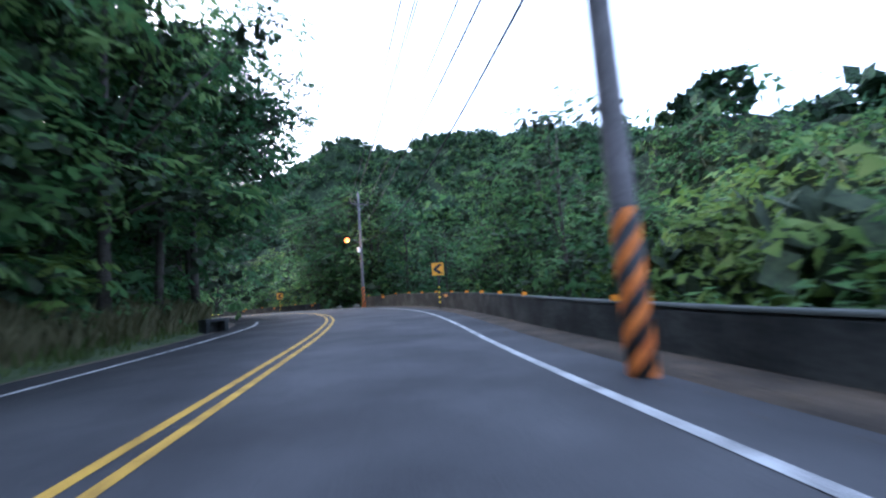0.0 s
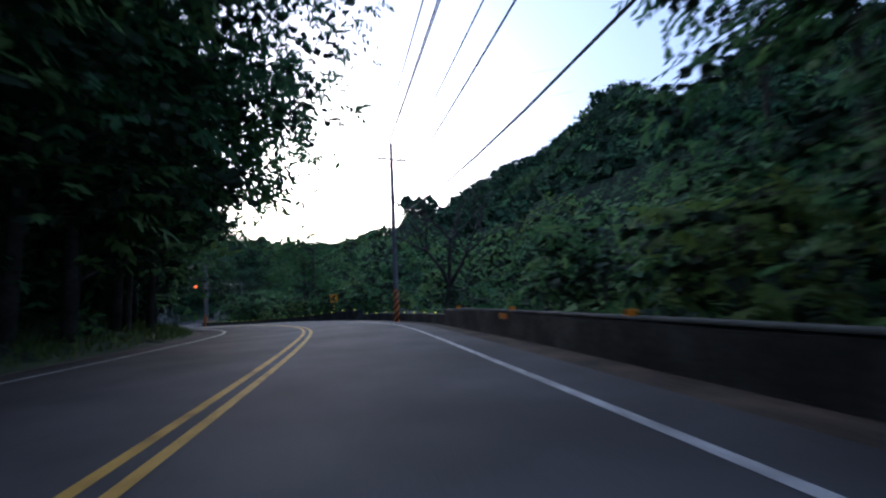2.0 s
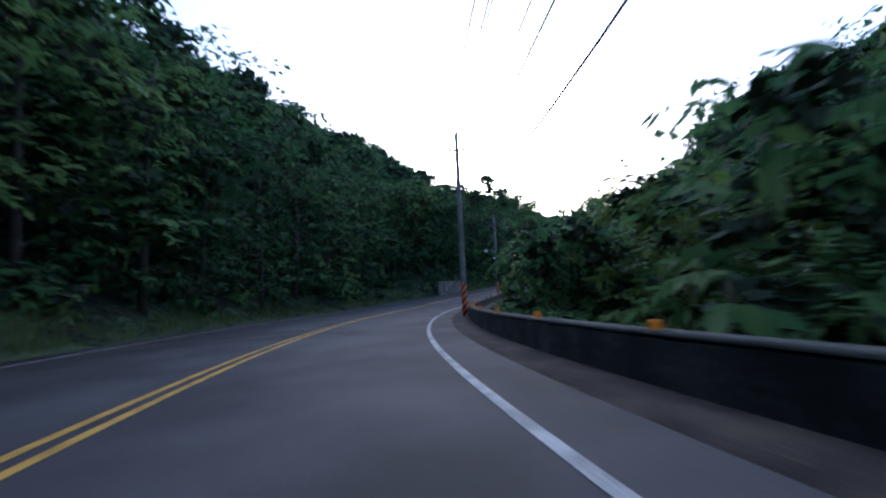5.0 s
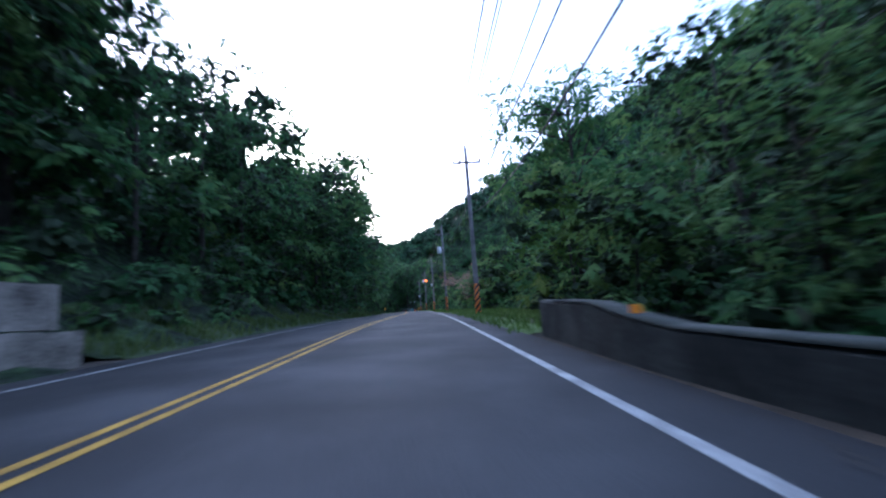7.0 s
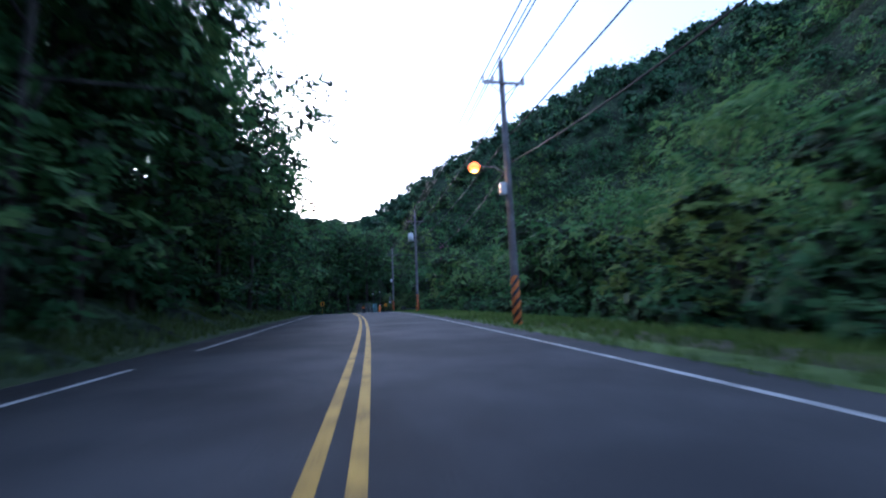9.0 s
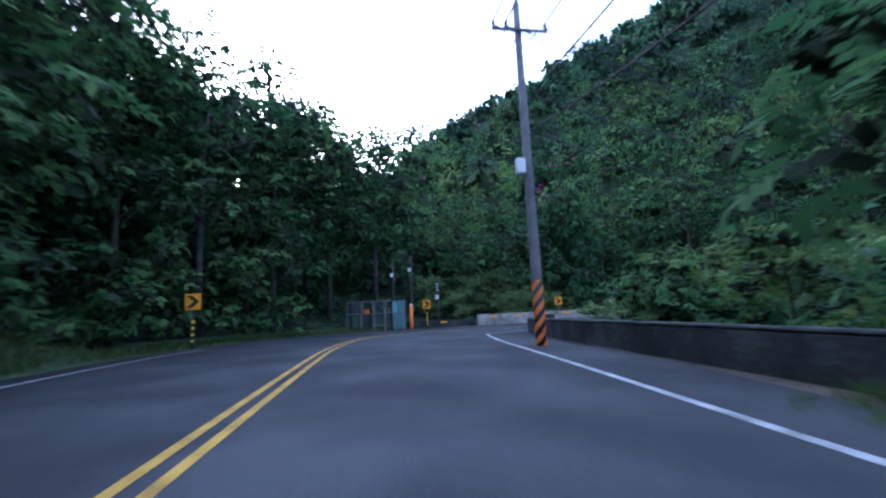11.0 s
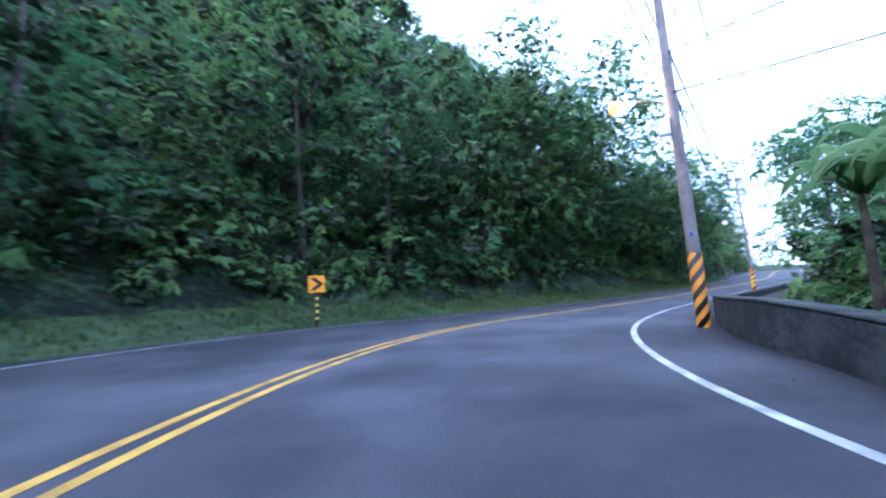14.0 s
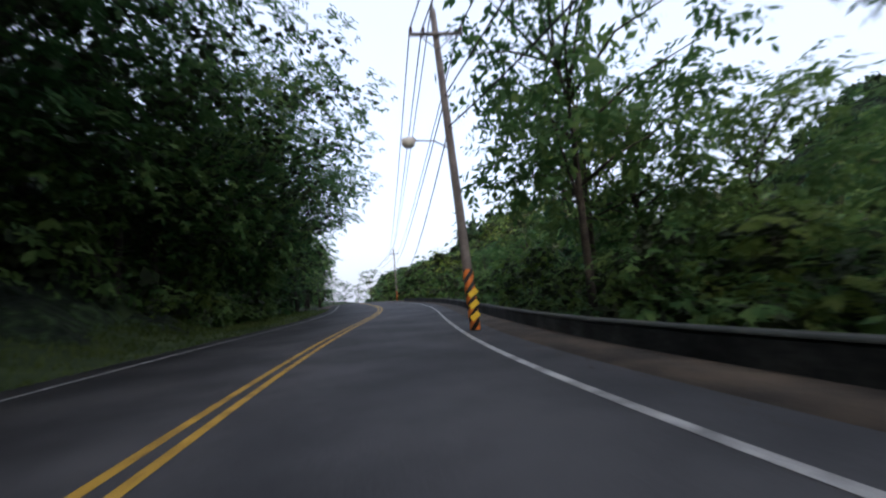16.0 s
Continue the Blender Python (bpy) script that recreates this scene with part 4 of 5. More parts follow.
# ---- utility poles ----
def pole_mesh_parts(thing, height, lamp, box_on, transformer, wrap, yellow=False, lean=0.0):
    top = Vector((lean * height, 0, height))

    def along(z):
        return Vector((lean * z, 0, z))

    bm = bmesh.new()
    tube(bm, [along(z) for z in (-0.3, 2.0, 5.0, height)], [0.152, 0.147, 0.128, 0.1], 14)
    part("shaft", bm, pole_grey, thing, smooth=True)
    if wrap:
        zt = 1.85
        bm = bmesh.new()
        tube(bm, [along(-0.25), along(zt)], 0.155, 20)
        part("band", bm, black_band, thing, "matt black painted band", True)
        for k in range(-3, 5):
            bm = bmesh.new()
            rows = []
            for i in range(25):
                a = 2 * math.pi * i / 24 - math.pi
                z0 = k * 0.37 + 1.11 * i / 24
                lo, hi = min(max(z0, 0.0), zt), min(max(z0 + 0.185, 0.0), zt)
                if hi - lo < 0.005:
                    rows.append(None)
                    continue
                rows.append([bm.verts.new(along(z) + Vector((0.16 * math.cos(a), 0.16 * math.sin(a), 0))) for z in (lo, hi)])
            for a, b in zip(rows, rows[1:]):
                if a and b:
                    bm.faces.new((a[0], b[0], b[1], a[1]))
            if len(bm.faces):
                part("stripe", bm, orange_band if lamp != 2 or height > 10.25 else amber_band, thing, "faded orange diagonal stripe")
            else:
                bm.free()
    # crossarm with insulators
    arm_z = height - 1.0
    bm = bmesh.new()
    box(bm, (1.75, 0.09, 0.11), along(arm_z) + Vector((0, -0.17, 0)), 0.012)
    part("crossarm", bm, pole_grey, thing)
    for s in (-1, 1):
        bm = bmesh.new()
        tube(bm, [along(arm_z - 0.55) + Vector((0, -0.14, 0)), along(arm_z) + Vector((s * 0.55, -0.17, -0.05))], 0.02, 6)
        part("brace", bm, steel, thing)
    for x in (-0.82, -0.42, 0.82):
        bm = bmesh.new()
        c = along(arm_z) + Vector((x, -0.17, 0.05))
        tube(bm, [c, c + Vector((0, 0, 0.08)), c + Vector((0, 0, 0.09)), c + Vector((0, 0, 0.16)), c + Vector((0, 0, 0.17)), c + Vector((0, 0, 0.24))], [0.02, 0.02, 0.06, 0.06, 0.04, 0.03], 10)
        part("insulator", bm, porcelain, thing, smooth=True)
    bm = bmesh.new()
    tube(bm, [top, top + Vector((0, 0, 0.25))], [0.05, 0.03], 8)
    part("pole_top_pin", bm, steel, thing)
    for z in (arm_z - 3.2, arm_z - 2.1):
        bm = bmesh.new()
        tube(bm, [along(z), along(z) + Vector((0.16, 0, 0.02))], 0.03, 8)
        part("bracket", bm, steel, thing)
    if box_on:
        bm = bmesh.new()
        box(bm, (0.26, 0.2, 0.46), along(5.15) + Vector((-0.25, -0.05, 0)), 0.02)
        part("control_box", bm, white_enamel, thing, "pale grey control box")
    if transformer:
        bm = bmesh.new()
        c = along(7.3) + Vector((-0.48, 0, 0))
        tube(bm, [c, c + Vector((0, 0, 0.05)), c + Vector((0, 0, 0.75)), c + Vector((0, 0, 0.82))], [0.24, 0.27, 0.27, 0.2], 16)
        part("transformer", bm, white_enamel, thing, "pale grey cylindrical transformer", True)
    if lamp:
        z = 5.95
        bm = bmesh.new()
        tube(bm, [along(z - 0.25), along(z) + Vector((-0.5, 0, 0.06)), along(z) + Vector((-1.15, 0, 0.1))], 0.025, 8)
        part("lamp_arm", bm, steel, thing)
        head = bmesh.new()
        box(head, (0.46, 0.2, 0.12), along(z) + Vector((-1.3, 0, 0.12)), 0.04)
        hob = part("lamp_head", head, steel, thing)
        bm = bmesh.new()
        bmesh.ops.create_uvsphere(bm, u_segments=14, v_segments=8, radius=0.22)
        bmesh.ops.transform(bm, matrix=Matrix.Translation(along(z) + Vector((-1.32, 0, 0.04))) @ Matrix.Diagonal((1.0, 0.85, 0.85, 1)), verts=bm.verts)
        part("lamp_lens", bm, lamp_glow if lamp == 2 else white_enamel, hob, "glowing amber lens" if lamp == 2 else "unlit lens", True)
    if lean and lamp == 2:
        bm = bmesh.new()
        box(bm, (0.08, 0.012, 0.1), along(2.3) + Vector((0, -0.152, 0)), 0.003)
        part("tag", bm, blue_tag, thing, "small blue enamel tag")
    if yellow:
        bm = bmesh.new()
        for k in range(3):
            box(bm, (0.3, 0.03, 0.16), (0.0, -0.2, 0.45 + 0.34 * k), 0.005, Matrix.Rotation(radians(-35), 4, "Y"))
        part("warning_plate", bm, yellow_band, thing, "reflective yellow chevron plate")


blue_tag = material("blue_enamel", [(0.02, 0.05, 0.3), (0.02, 0.06, 0.35), (0.04, 0.1, 0.45)], rough=0.4, bump=0.05)
lamp_glow = bpy.data.materials.new("sodium_glow")
lamp_glow.use_nodes = True
_b = lamp_glow.node_tree.nodes["Principled BSDF"]
_b.inputs["Base Color"].default_value = (0.9, 0.35, 0.04, 1)
_b.inputs["Emission Color"].default_value = (1.0, 0.13, 0.004, 1)
_b.inputs["Emission Strength"].default_value = 1.9

# u, d, height, lamp (2 lit, 1 unlit), box, transformer, stripes, lean to the road
POLES = [
    (4.2, -4.6, 10.3, 0, 0, 0, 1, 0.0),
    (35.6, -6.6, 10.3, 2, 1, 0, 1, 0.0),
    (73.2, -5.1, 10.4, 0, 0, 0, 1, 0.0),
    (123.4, -3.9, 10.3, 2, 1, 0, 1, 0.0),
    (155.0, -5.9, 10.3, 0, 0, 0, 1, 0.0),
    (188.1, -5.5, 10.3, 1, 1, 0, 1, 0.0),
    (216.8, -5.8, 10.4, 0, 0, 0, 1, 0.0),
    (243.5, -5.6, 10.7, 0, 0, 1, 1, 0.0),
    (274.3, -5.5, 10.4, 2, 1, 0, 1, 0.0),
    (301.5, -6.0, 10.3, 0, 0, 1, 1, 0.0),
    (329.1, -6.05, 10.4, 0, 1, 0, 1, 0.0),
    (382.6, -6.6, 10.2, 2, 1, 0, 1, 0.026),
    (416.3, -4.5, 10.6, 1, 0, 0, 1, 0.035),
    (487.0, -7.0, 10.4, 0, 0, 0, 1, 0.0),
]


def pole_pose(u, d):
    return turned(u, d, -0.05)


def build_poles():
    for i, (u, d, hgt, lamp, bx, tr, st, lean) in enumerate(POLES):
        label = "weathered grey utility pole with crossarm and orange-black stripes"
        if lamp == 2:
            label = "grey utility pole with lit amber street lamp and striped foot"
        if tr:
            label = "weathered utility pole carrying a pale transformer, orange-black stripes"
        th = empty("utility_pole", pole_pose(u, d), label, "utility pole", "poles along the road")
        pole_mesh_parts(th, hgt, lamp, bx, tr, st, i == 12, -lean)
        if lamp == 2:
            ld = bpy.data.lights.new("street_lamp_light", "POINT")
            ld.energy = 40
            ld.color = (1.0, 0.55, 0.18)
            ld.shadow_soft_size = 0.12
            lo = new("street_lamp_light", ld)
            lo.matrix_world = pole_pose(u, d) @ Matrix.Translation((-1.3, 0, 5.75))


build_poles()


def cable(a, b, sag, radius, label):
    bm = bmesh.new()
    pts = [a.lerp(b, t) - Vector((0, 0, 4 * sag * t * (1 - t))) for t in [k / 14 for k in range(15)]]
    tube(bm, pts, radius, 5)
    me = bpy.data.meshes.new("cable")
    bm.to_mesh(me)
    bm.free()
    me.materials.append(wire_black)
    tagged(new("cable", me), label, "overhead cable", "overhead cables", "structure")


def build_cables():
    ends = []
    for u, d, hgt, *_r, lean in [(-32.0 + 3, -5.4, 10.3, 0, 0, 0, 0, 0.0)] + POLES + [(526.0, -7, 10.4, 0, 0, 0, 0, 0.0)]:
        m = pole_pose(u, d)
        ends.append([m @ Vector((-lean * hgt + x, -0.17 if z < 0.1 else 0, hgt - 1.0 + z)) for x, z in ((-0.82, 0.28), (-0.42, 0.28), (0.82, 0.28), (0.0, 1.26), (0.16, -3.2), (0.16, -2.1))])
    for p, q in zip(ends, ends[1:]):
        for k in range(6):
            cable(p[k], q[k], (0.012, 0.012, 0.012, 0.012, 0.042, 0.014)[k] * (p[k] - q[k]).length, 0.025, "thin black power cable strung between poles" if k < 4 else "thick black telephone cable strung between poles")


build_cables()
for lift in (0.0, -9.0, -20.0):
    cable(Vector((-360, 40, 160 + lift)), Vector((-150, 330, 165 + lift)), 22.0, 0.05, "thin high-voltage cable crossing the valley")


# ---- guard walls ----
def guard_wall(name, stations, height, thick, mat, label, rounded=True):
    """A wall along stations of (u, d), with a rounded top, closed at both ends."""
    u0, u1 = stations[0][0], stations[-1][0]
    n = max(int(abs(u1 - u0) / 1.0), 2)
    bm = bmesh.new()
    rings = []
    hs = height if hasattr(height, "__len__") else [(u0, height), (u1, height)]
    for i in range(n + 1):
        u = u0 + (u1 - u0) * i / n
        d = float(np.interp(u, [s[0] for s in stations], [s[1] for s in stations]))
        hh = float(np.interp(u, [s[0] for s in hs], [s[1] for s in hs])) + 0.015 * math.sin(i * 2.3)
        t = thick / 2
        prof = [(t, -0.4), (t, hh - 0.05), (t - 0.04, hh), (-t + 0.04, hh), (-t, hh - 0.05), (-t, -0.9)]
        rings.append([bm.verts.new(at(u, d + a, z)) for a, z in prof])
    for a, b in zip(rings, rings[1:]):
        for k in range(5):
            bm.faces.new((a[k], a[k + 1], b[k + 1], b[k]))
    bm.faces.new(rings[0][::-1])
    bm.faces.new(rings[-1])
    bmesh.ops.recalc_face_normals(bm, faces=bm.faces)
    me = bpy.data.meshes.new(name)
    bm.to_mesh(me)
    bm.free()
    me.materials.append(mat)
    return tagged(new(name, me), label, "guard wall", kind="structure")


def coping(wall, stations, heights, thick):
    """A thin pale worn edge along the top of a wall, a part of it."""
    us = np.arange(stations[0][0], stations[-1][0], 1.0)
    d = np.interp(us, *np.array(stations).T)
    z = np.interp(us, *np.array(heights).T) - 0.03
    v, f = ribbon(us, d + thick / 2 + 0.012, d - thick / 2 - 0.012, z + 0.055, 0.03)
    ob = new("coping", quick("coping", v, f, [worn_edge]))
    ob.parent = wall
    tagged(ob, "paler worn concrete edge")


DARK_WALL = "low weathered dark concrete guard wall beside the road"
WALL_A = [(-30, -5.9), (10, -6.0), (24, -6.7), (34, -7.2), (36.6, -7.35)]
WALL_F = [(44.0, -6.5), (48, -6.0), (51.5, -5.6), (56, -5.6), (60, -5.65), (67, -5.6)]
HIGH_F = [(44.0, 0.6), (67, 0.66)]
HIGH_A = [(-30, 0.56), (4, 0.58), (13, 0.72), (20, 0.77), (26, 0.82), (30, 0.88), (37, 0.88)]
WALL_B = [(80.5, -5.6), (100, -5.6), (131, -5.7), (150, -6.2), (185, -6.6), (197, -5.6), (201.5, -5.6)]
HIGH_B = [(80.5, 0.7), (84, 0.66), (90, 0.46), (97, 0.33), (104, 0.32), (116, 0.42), (131, 0.52), (178, 0.52), (196.4, 0.5), (197.6, 0.62), (198.6, 0.76), (202, 0.78)]
WALL_C = [(318, -7.0), (329, -7.4), (340, -8.3), (346, -8.2), (350, -7.3), (352, -6.4)]
HIGH_C = [(318, 0.65), (329, 0.6), (338, 0.62), (345, 0.8), (349, 0.91), (352, 0.92)]
WALL_D = [(352.3, -5.5), (360, -5.1), (365.0, -4.82)]
WALL_E = [(365.25, -4.88), (368.5, -5.45), (371, -6.05), (373, -6.6), (375, -6.95), (378, -7.08), (383, -7.1), (390, -6.7), (397, -6.1), (404, -6.15), (414, -6.3), (470, -6.0)]
HIGH_E = [(365.25, 0.6), (372, 0.6), (375, 0.68), (378, 0.75), (384, 0.68), (390, 0.5), (400, 0.38), (414, 0.34), (470, 0.4)]
for wall, high, label in ((WALL_A, HIGH_A, DARK_WALL), (WALL_F, HIGH_F, DARK_WALL), (WALL_B, HIGH_B, DARK_WALL), (WALL_C, HIGH_C, "low weathered dark concrete guard wall on the bend"), (WALL_E, HIGH_E, DARK_WALL)):
    coping(guard_wall("guard_wall", wall, high, 0.35, old_concrete, label), wall, high, 0.35)
guard_wall("guard_wall", WALL_D, [(352, 0.72), (358, 0.74), (366, 0.76)], 0.3, pale_concrete, "pale stained concrete guard wall on the bend")
guard_wall("guard_wall", [(353.4, 4.75), (357, 4.9), (362.6, 4.65)], 0.9, 0.3, pale_concrete, "pale concrete barrier on the outside of the bend")


# ---- retaining wall of stacked concrete courses ----
def rough_block(w, hgt, deep, seed):
    """A long hewn block with an uneven face and chipped edges."""
    bm = bmesh.new()
    n = max(int(w / 0.22), 2)
    rings = []
    for i in range(n + 1):
        x = w * i / n
        ring = []
        for y, z in ((-deep / 2, 0.0), (-deep / 2, 0.3), (-deep / 2, 0.65), (-deep / 2, 1.0), (deep / 2, 1.0), (deep / 2, 0.0)):
            o = Vector((x * 1.7 + seed * 3.1, y * 3, z * 2.3 + seed))
            chip = 0.035 * noise.noise(o) + 0.02 * noise.noise(o * 3.3)
            top = 0.03 * noise.noise(Vector((x * 1.3, seed, 0))) if z > 0.9 else 0.0
            ring.append(bm.verts.new((x, y + (chip if y < 0 else 0), z * hgt + top)))
        rings.append(ring)
    for p, q in zip(rings, rings[1:]):
        for k in range(6):
            bm.faces.new((p[k], p[(k + 1) % 6], q[(k + 1) % 6], q[k]))
    bm.faces.new(rings[0][::-1])
    bm.faces.new(rings[-1])
    bmesh.ops.recalc_face_normals(bm, faces=bm.faces)
    return bm


def build_retaining_wall():
    th = empty("retaining_wall", Matrix(), "warm grey stained stone retaining wall in long uneven courses", "retaining wall", kind="structure")
    rr = random.Random(3)
    a, b = at(194.8, 6.25), at(202.3, 5.4)
    base = Matrix.Translation(a) @ Matrix.Rotation(math.atan2(b.y - a.y, b.x - a.x), 4, "Z")
    long = (b - a).length
    z = -0.45
    for row, hgt in enumerate((0.62, 0.98, 1.02)):
        x, end = (0.0, 0.0, 0.1)[row], long - (0.0, 0.12, 0.75)[row]
        while x < end - 0.05:
            w = min(rr.uniform(2.2, 3.6), end - x)
            bm = rough_block(w - 0.02, hgt - 0.035, 0.5, row * 9 + x)
            bmesh.ops.transform(bm, matrix=base @ Matrix.Translation((x, 0.03 * row, z)) @ Matrix.Rotation(rr.uniform(-0.006, 0.006), 4, "Y"), verts=bm.verts)
            part("block", bm, hewn_stone, th)
            x += w
        z += hgt


build_retaining_wall()


# ---- bare rock at the foot of the slope ----
def boulder(x, y, z, sx, sy, sz, seed):
    bm = bmesh.new()
    bmesh.ops.create_icosphere(bm, subdivisions=4, radius=1.0)
    o = Vector((seed * 7.1, seed * 3.3, seed))
    for q in bm.verts:
        n = noise.fractal(q.co * 1.3 + o, 1.0, 2.0, 5) * 0.35 + abs(noise.noise(q.co * 2.6 + o)) * 0.25
        q.co = Vector((q.co.x * sx, q.co.y * sy, q.co.z * sz)) * (0.85 + n)
    bmesh.ops.transform(bm, matrix=Matrix.Translation((x, y, z)), verts=bm.verts)
    me = bpy.data.meshes.new("rock")
    bm.to_mesh(me)
    bm.free()
    me.materials.append(rock)
    tagged(new("rock", me), "pale weathered rock outcrop at the foot of the bank", "rock", "rocks along the bank")


for k, (u, extra, s) in enumerate(((82.4, 3.0, 0.8), (84.0, 2.7, 1.0), (85.8, 3.1, 0.8), (87.6, 2.9, 1.2), (89.8, 3.1, 0.9), (92.0, 3.0, 1.2), (95.0, 3.2, 1.0), (98.6, 3.2, 0.9))):
    q = at(u, float(left_line(u)) + extra)
    boulder(q.x, q.y, q.z + 0.45 * s, s * 0.5, s * 0.7, s * 1.2, k + 1)
for k, (u, d, s) in enumerate(((39.2, -7.9, 0.3), (42.0, -7.8, 0.28), (75.6, -6.9, 0.5), (76.8, -7.2, 0.75), (74.2, -6.8, 0.35))):
    q = at(u, d)
    boulder(q.x, q.y, q.z + 0.1 * s, s * 1.1, s, s * 0.8, k + 21)


# ---- drain inlets at the foot of the bank ----
def drain_inlet(u, d, turn, wide, high):
    th = empty("drain_inlet", turned(u, d, -0.12, turn), "dark open roadside drain mouth in a rough concrete headwall", "drain inlet", "drain inlets")
    for x in (-1, 1):
        bm = bmesh.new()
        box(bm, (0.14, 0.7, high + 0.1), (x * (wide / 2 + 0.07), 0.35, high / 2), 0.02)
        part("side_wall", bm, old_concrete, th)
    bm = bmesh.new()
    box(bm, (wide + 0.34, 0.72, 0.12), (0, 0.35, high + 0.08), 0.025)
    part("cover_slab", bm, old_concrete, th)
    bm = bmesh.new()
    box(bm, (wide, 0.08, high), (0, 0.66, high / 2), 0.01)
    part("back_wall", bm, old_concrete, th)


drain_inlet(18.6, 4.35, 40, 0.6, 0.5)
drain_inlet(103.5, 4.75, 40, 0.5, 0.42)


# ---- signs ----
def chevron_sign(u, d, zc, way, face, post_bands=True, label_extra="on a banded post", size=0.66):
    """way: +1 points right, -1 left; face: degrees the panel turns from facing back along the road."""
    th = empty("chevron_sign", turned(u, d, 0, face), "amber chevron bend sign with black arrow " + label_extra, "road sign", "chevron signs at the bends")
    bm = bmesh.new()
    box(bm, (size, 0.03, size * 1.05), (0, -0.05, zc), 0.012)
    part("panel", bm, sign_yellow, th)
    bm = bmesh.new()
    w, h, t = size * 0.3, size * 0.4, size * 0.24
    for s in (1, -1):
        c = [(-w * way - t / 2 * way, s * h), (-w * way + t * way, s * h), (w * way + t / 2 * way, 0), (w * way - t * way, 0)]
        vs = [bm.verts.new((x, -0.07, zc + z)) for x, z in c]
        f = bm.faces.new(vs)
    bmesh.ops.recalc_face_normals(bm, faces=bm.faces)
    bmesh.ops.solidify(bm, geom=bm.faces[:], thickness=0.004)
    part("arrow", bm, black_band, th, "black arrow")
    bm = bmesh.new()
    tube(bm, [(0, 0, -0.5), (0, 0, zc + 0.2)], 0.045, 10)
    part("post", bm, black_band if post_bands else steel, th, smooth=True)
    if post_bands:
        for k in range(4):
            bm = bmesh.new()
            tube(bm, [(0, 0, 0.28 + 0.27 * k), (0, 0, 0.4 + 0.27 * k)], 0.052, 10)
            part("band", bm, yellow_band, th, "reflective yellow band", True)


for u, d, z, way, face in (
    (21.9, -5.9, 2.15, -1, -14), (50.5, -5.3, 1.8, -1, -15), (86.8, -6.2, 1.83, -1, -38),
    (336.5, 6.6, 2.0, 1, 0), (350.0, 5.4, 1.9, 1, 38), (360.7, 5.2, 1.8, 1, 42), (371.6, 7.1, 1.75, 1, 42), (383.0, 7.0, 1.75, 1, 38),
):
    chevron_sign(u, d, z, way, face)


def triangle_sign(u, d, zc, face):
    th = empty("warning_sign", turned(u, d, 0, face), "dull triangular falling-rocks sign with red border and blank plate", "road sign")
    for nm, r, y, mat in (("border", 0.52, -0.05, red_enamel), ("face", 0.36, -0.066, sign_grey)):
        bm = bmesh.new()
        vs = []
        for k in range(3):
            a = math.pi / 2 + k * 2 * math.pi / 3
            for da in (-0.09, 0.09):
                vs.append(bm.verts.new((r * math.cos(a + da), y, zc + r * math.sin(a + da))))
        bm.faces.new(vs)
        bmesh.ops.solidify(bm, geom=bm.faces[:], thickness=0.012)
        part(nm, bm, mat, th)
    bm = bmesh.new()
    slope = [(0.02, -0.15), (0.255, -0.15), (0.03, 0.235), (0.0, 0.19), (0.045, 0.1), (0.0, 0.03), (0.06, -0.05)]
    bm.faces.new([bm.verts.new((x, -0.0675, zc + z)) for x, z in slope])
    bmesh.ops.solidify(bm, geom=bm.faces[:], thickness=0.004)
    part("slope_symbol", bm, black_band, th, "black rocky slope symbol")
    for x, z, r in ((-0.04, 0.06, 0.035), (-0.1, -0.04, 0.04), (-0.03, -0.1, 0.045), (-0.15, -0.12, 0.03)):
        bm = bmesh.new()
        bmesh.ops.create_icosphere(bm, subdivisions=1, radius=r, matrix=Matrix.Translation((x, -0.067, zc + z)) @ Matrix.Diagonal((1, 0.1, 0.8, 1)))
        part("stone_symbol", bm, black_band, th)
    bm = bmesh.new()
    box(bm, (0.42, 0.02, 0.5), (0.05, -0.05, zc - 0.62), 0.008)
    part("plate", bm, sign_grey, th, "pale blank plate")
    bm = bmesh.new()
    tube(bm, [(0, 0, -0.5), (0, 0, zc + 0.4)], 0.04, 10)
    part("post", bm, steel, th, smooth=True)


triangle_sign(372.6, -6.9, 1.95, 25)


# ---- reflectors on the walls ----
glint_yellow = material("headlight_glint_stud", [(0.6, 0.5, 0.03), (0.75, 0.65, 0.05)], 8, 0.3, 0.1, 60)
_s = glint_yellow.node_tree.nodes["Principled BSDF"]
# Emission stands in for headlights thrown back by the reflective studs.
_s.inputs["Emission Color"].default_value = (0.8, 0.78, 0.06, 1)
_s.inputs["Emission Strength"].default_value = 0.55


def reflector(name, m, size, label, group, mat=reflector_amber):
    bm = bmesh.new()
    box(bm, size, (0, 0, size[2] / 2), min(size) * 0.2)
    me = bpy.data.meshes.new(name)
    bm.to_mesh(me)
    bm.free()
    me.materials.append(mat)
    ob = new(name, me)
    ob.matrix_world = m
    return tagged(ob, label, "reflector", group)


def wall_d(stations, u):
    return float(np.interp(u, [s[0] for s in stations], [s[1] for s in stations]))


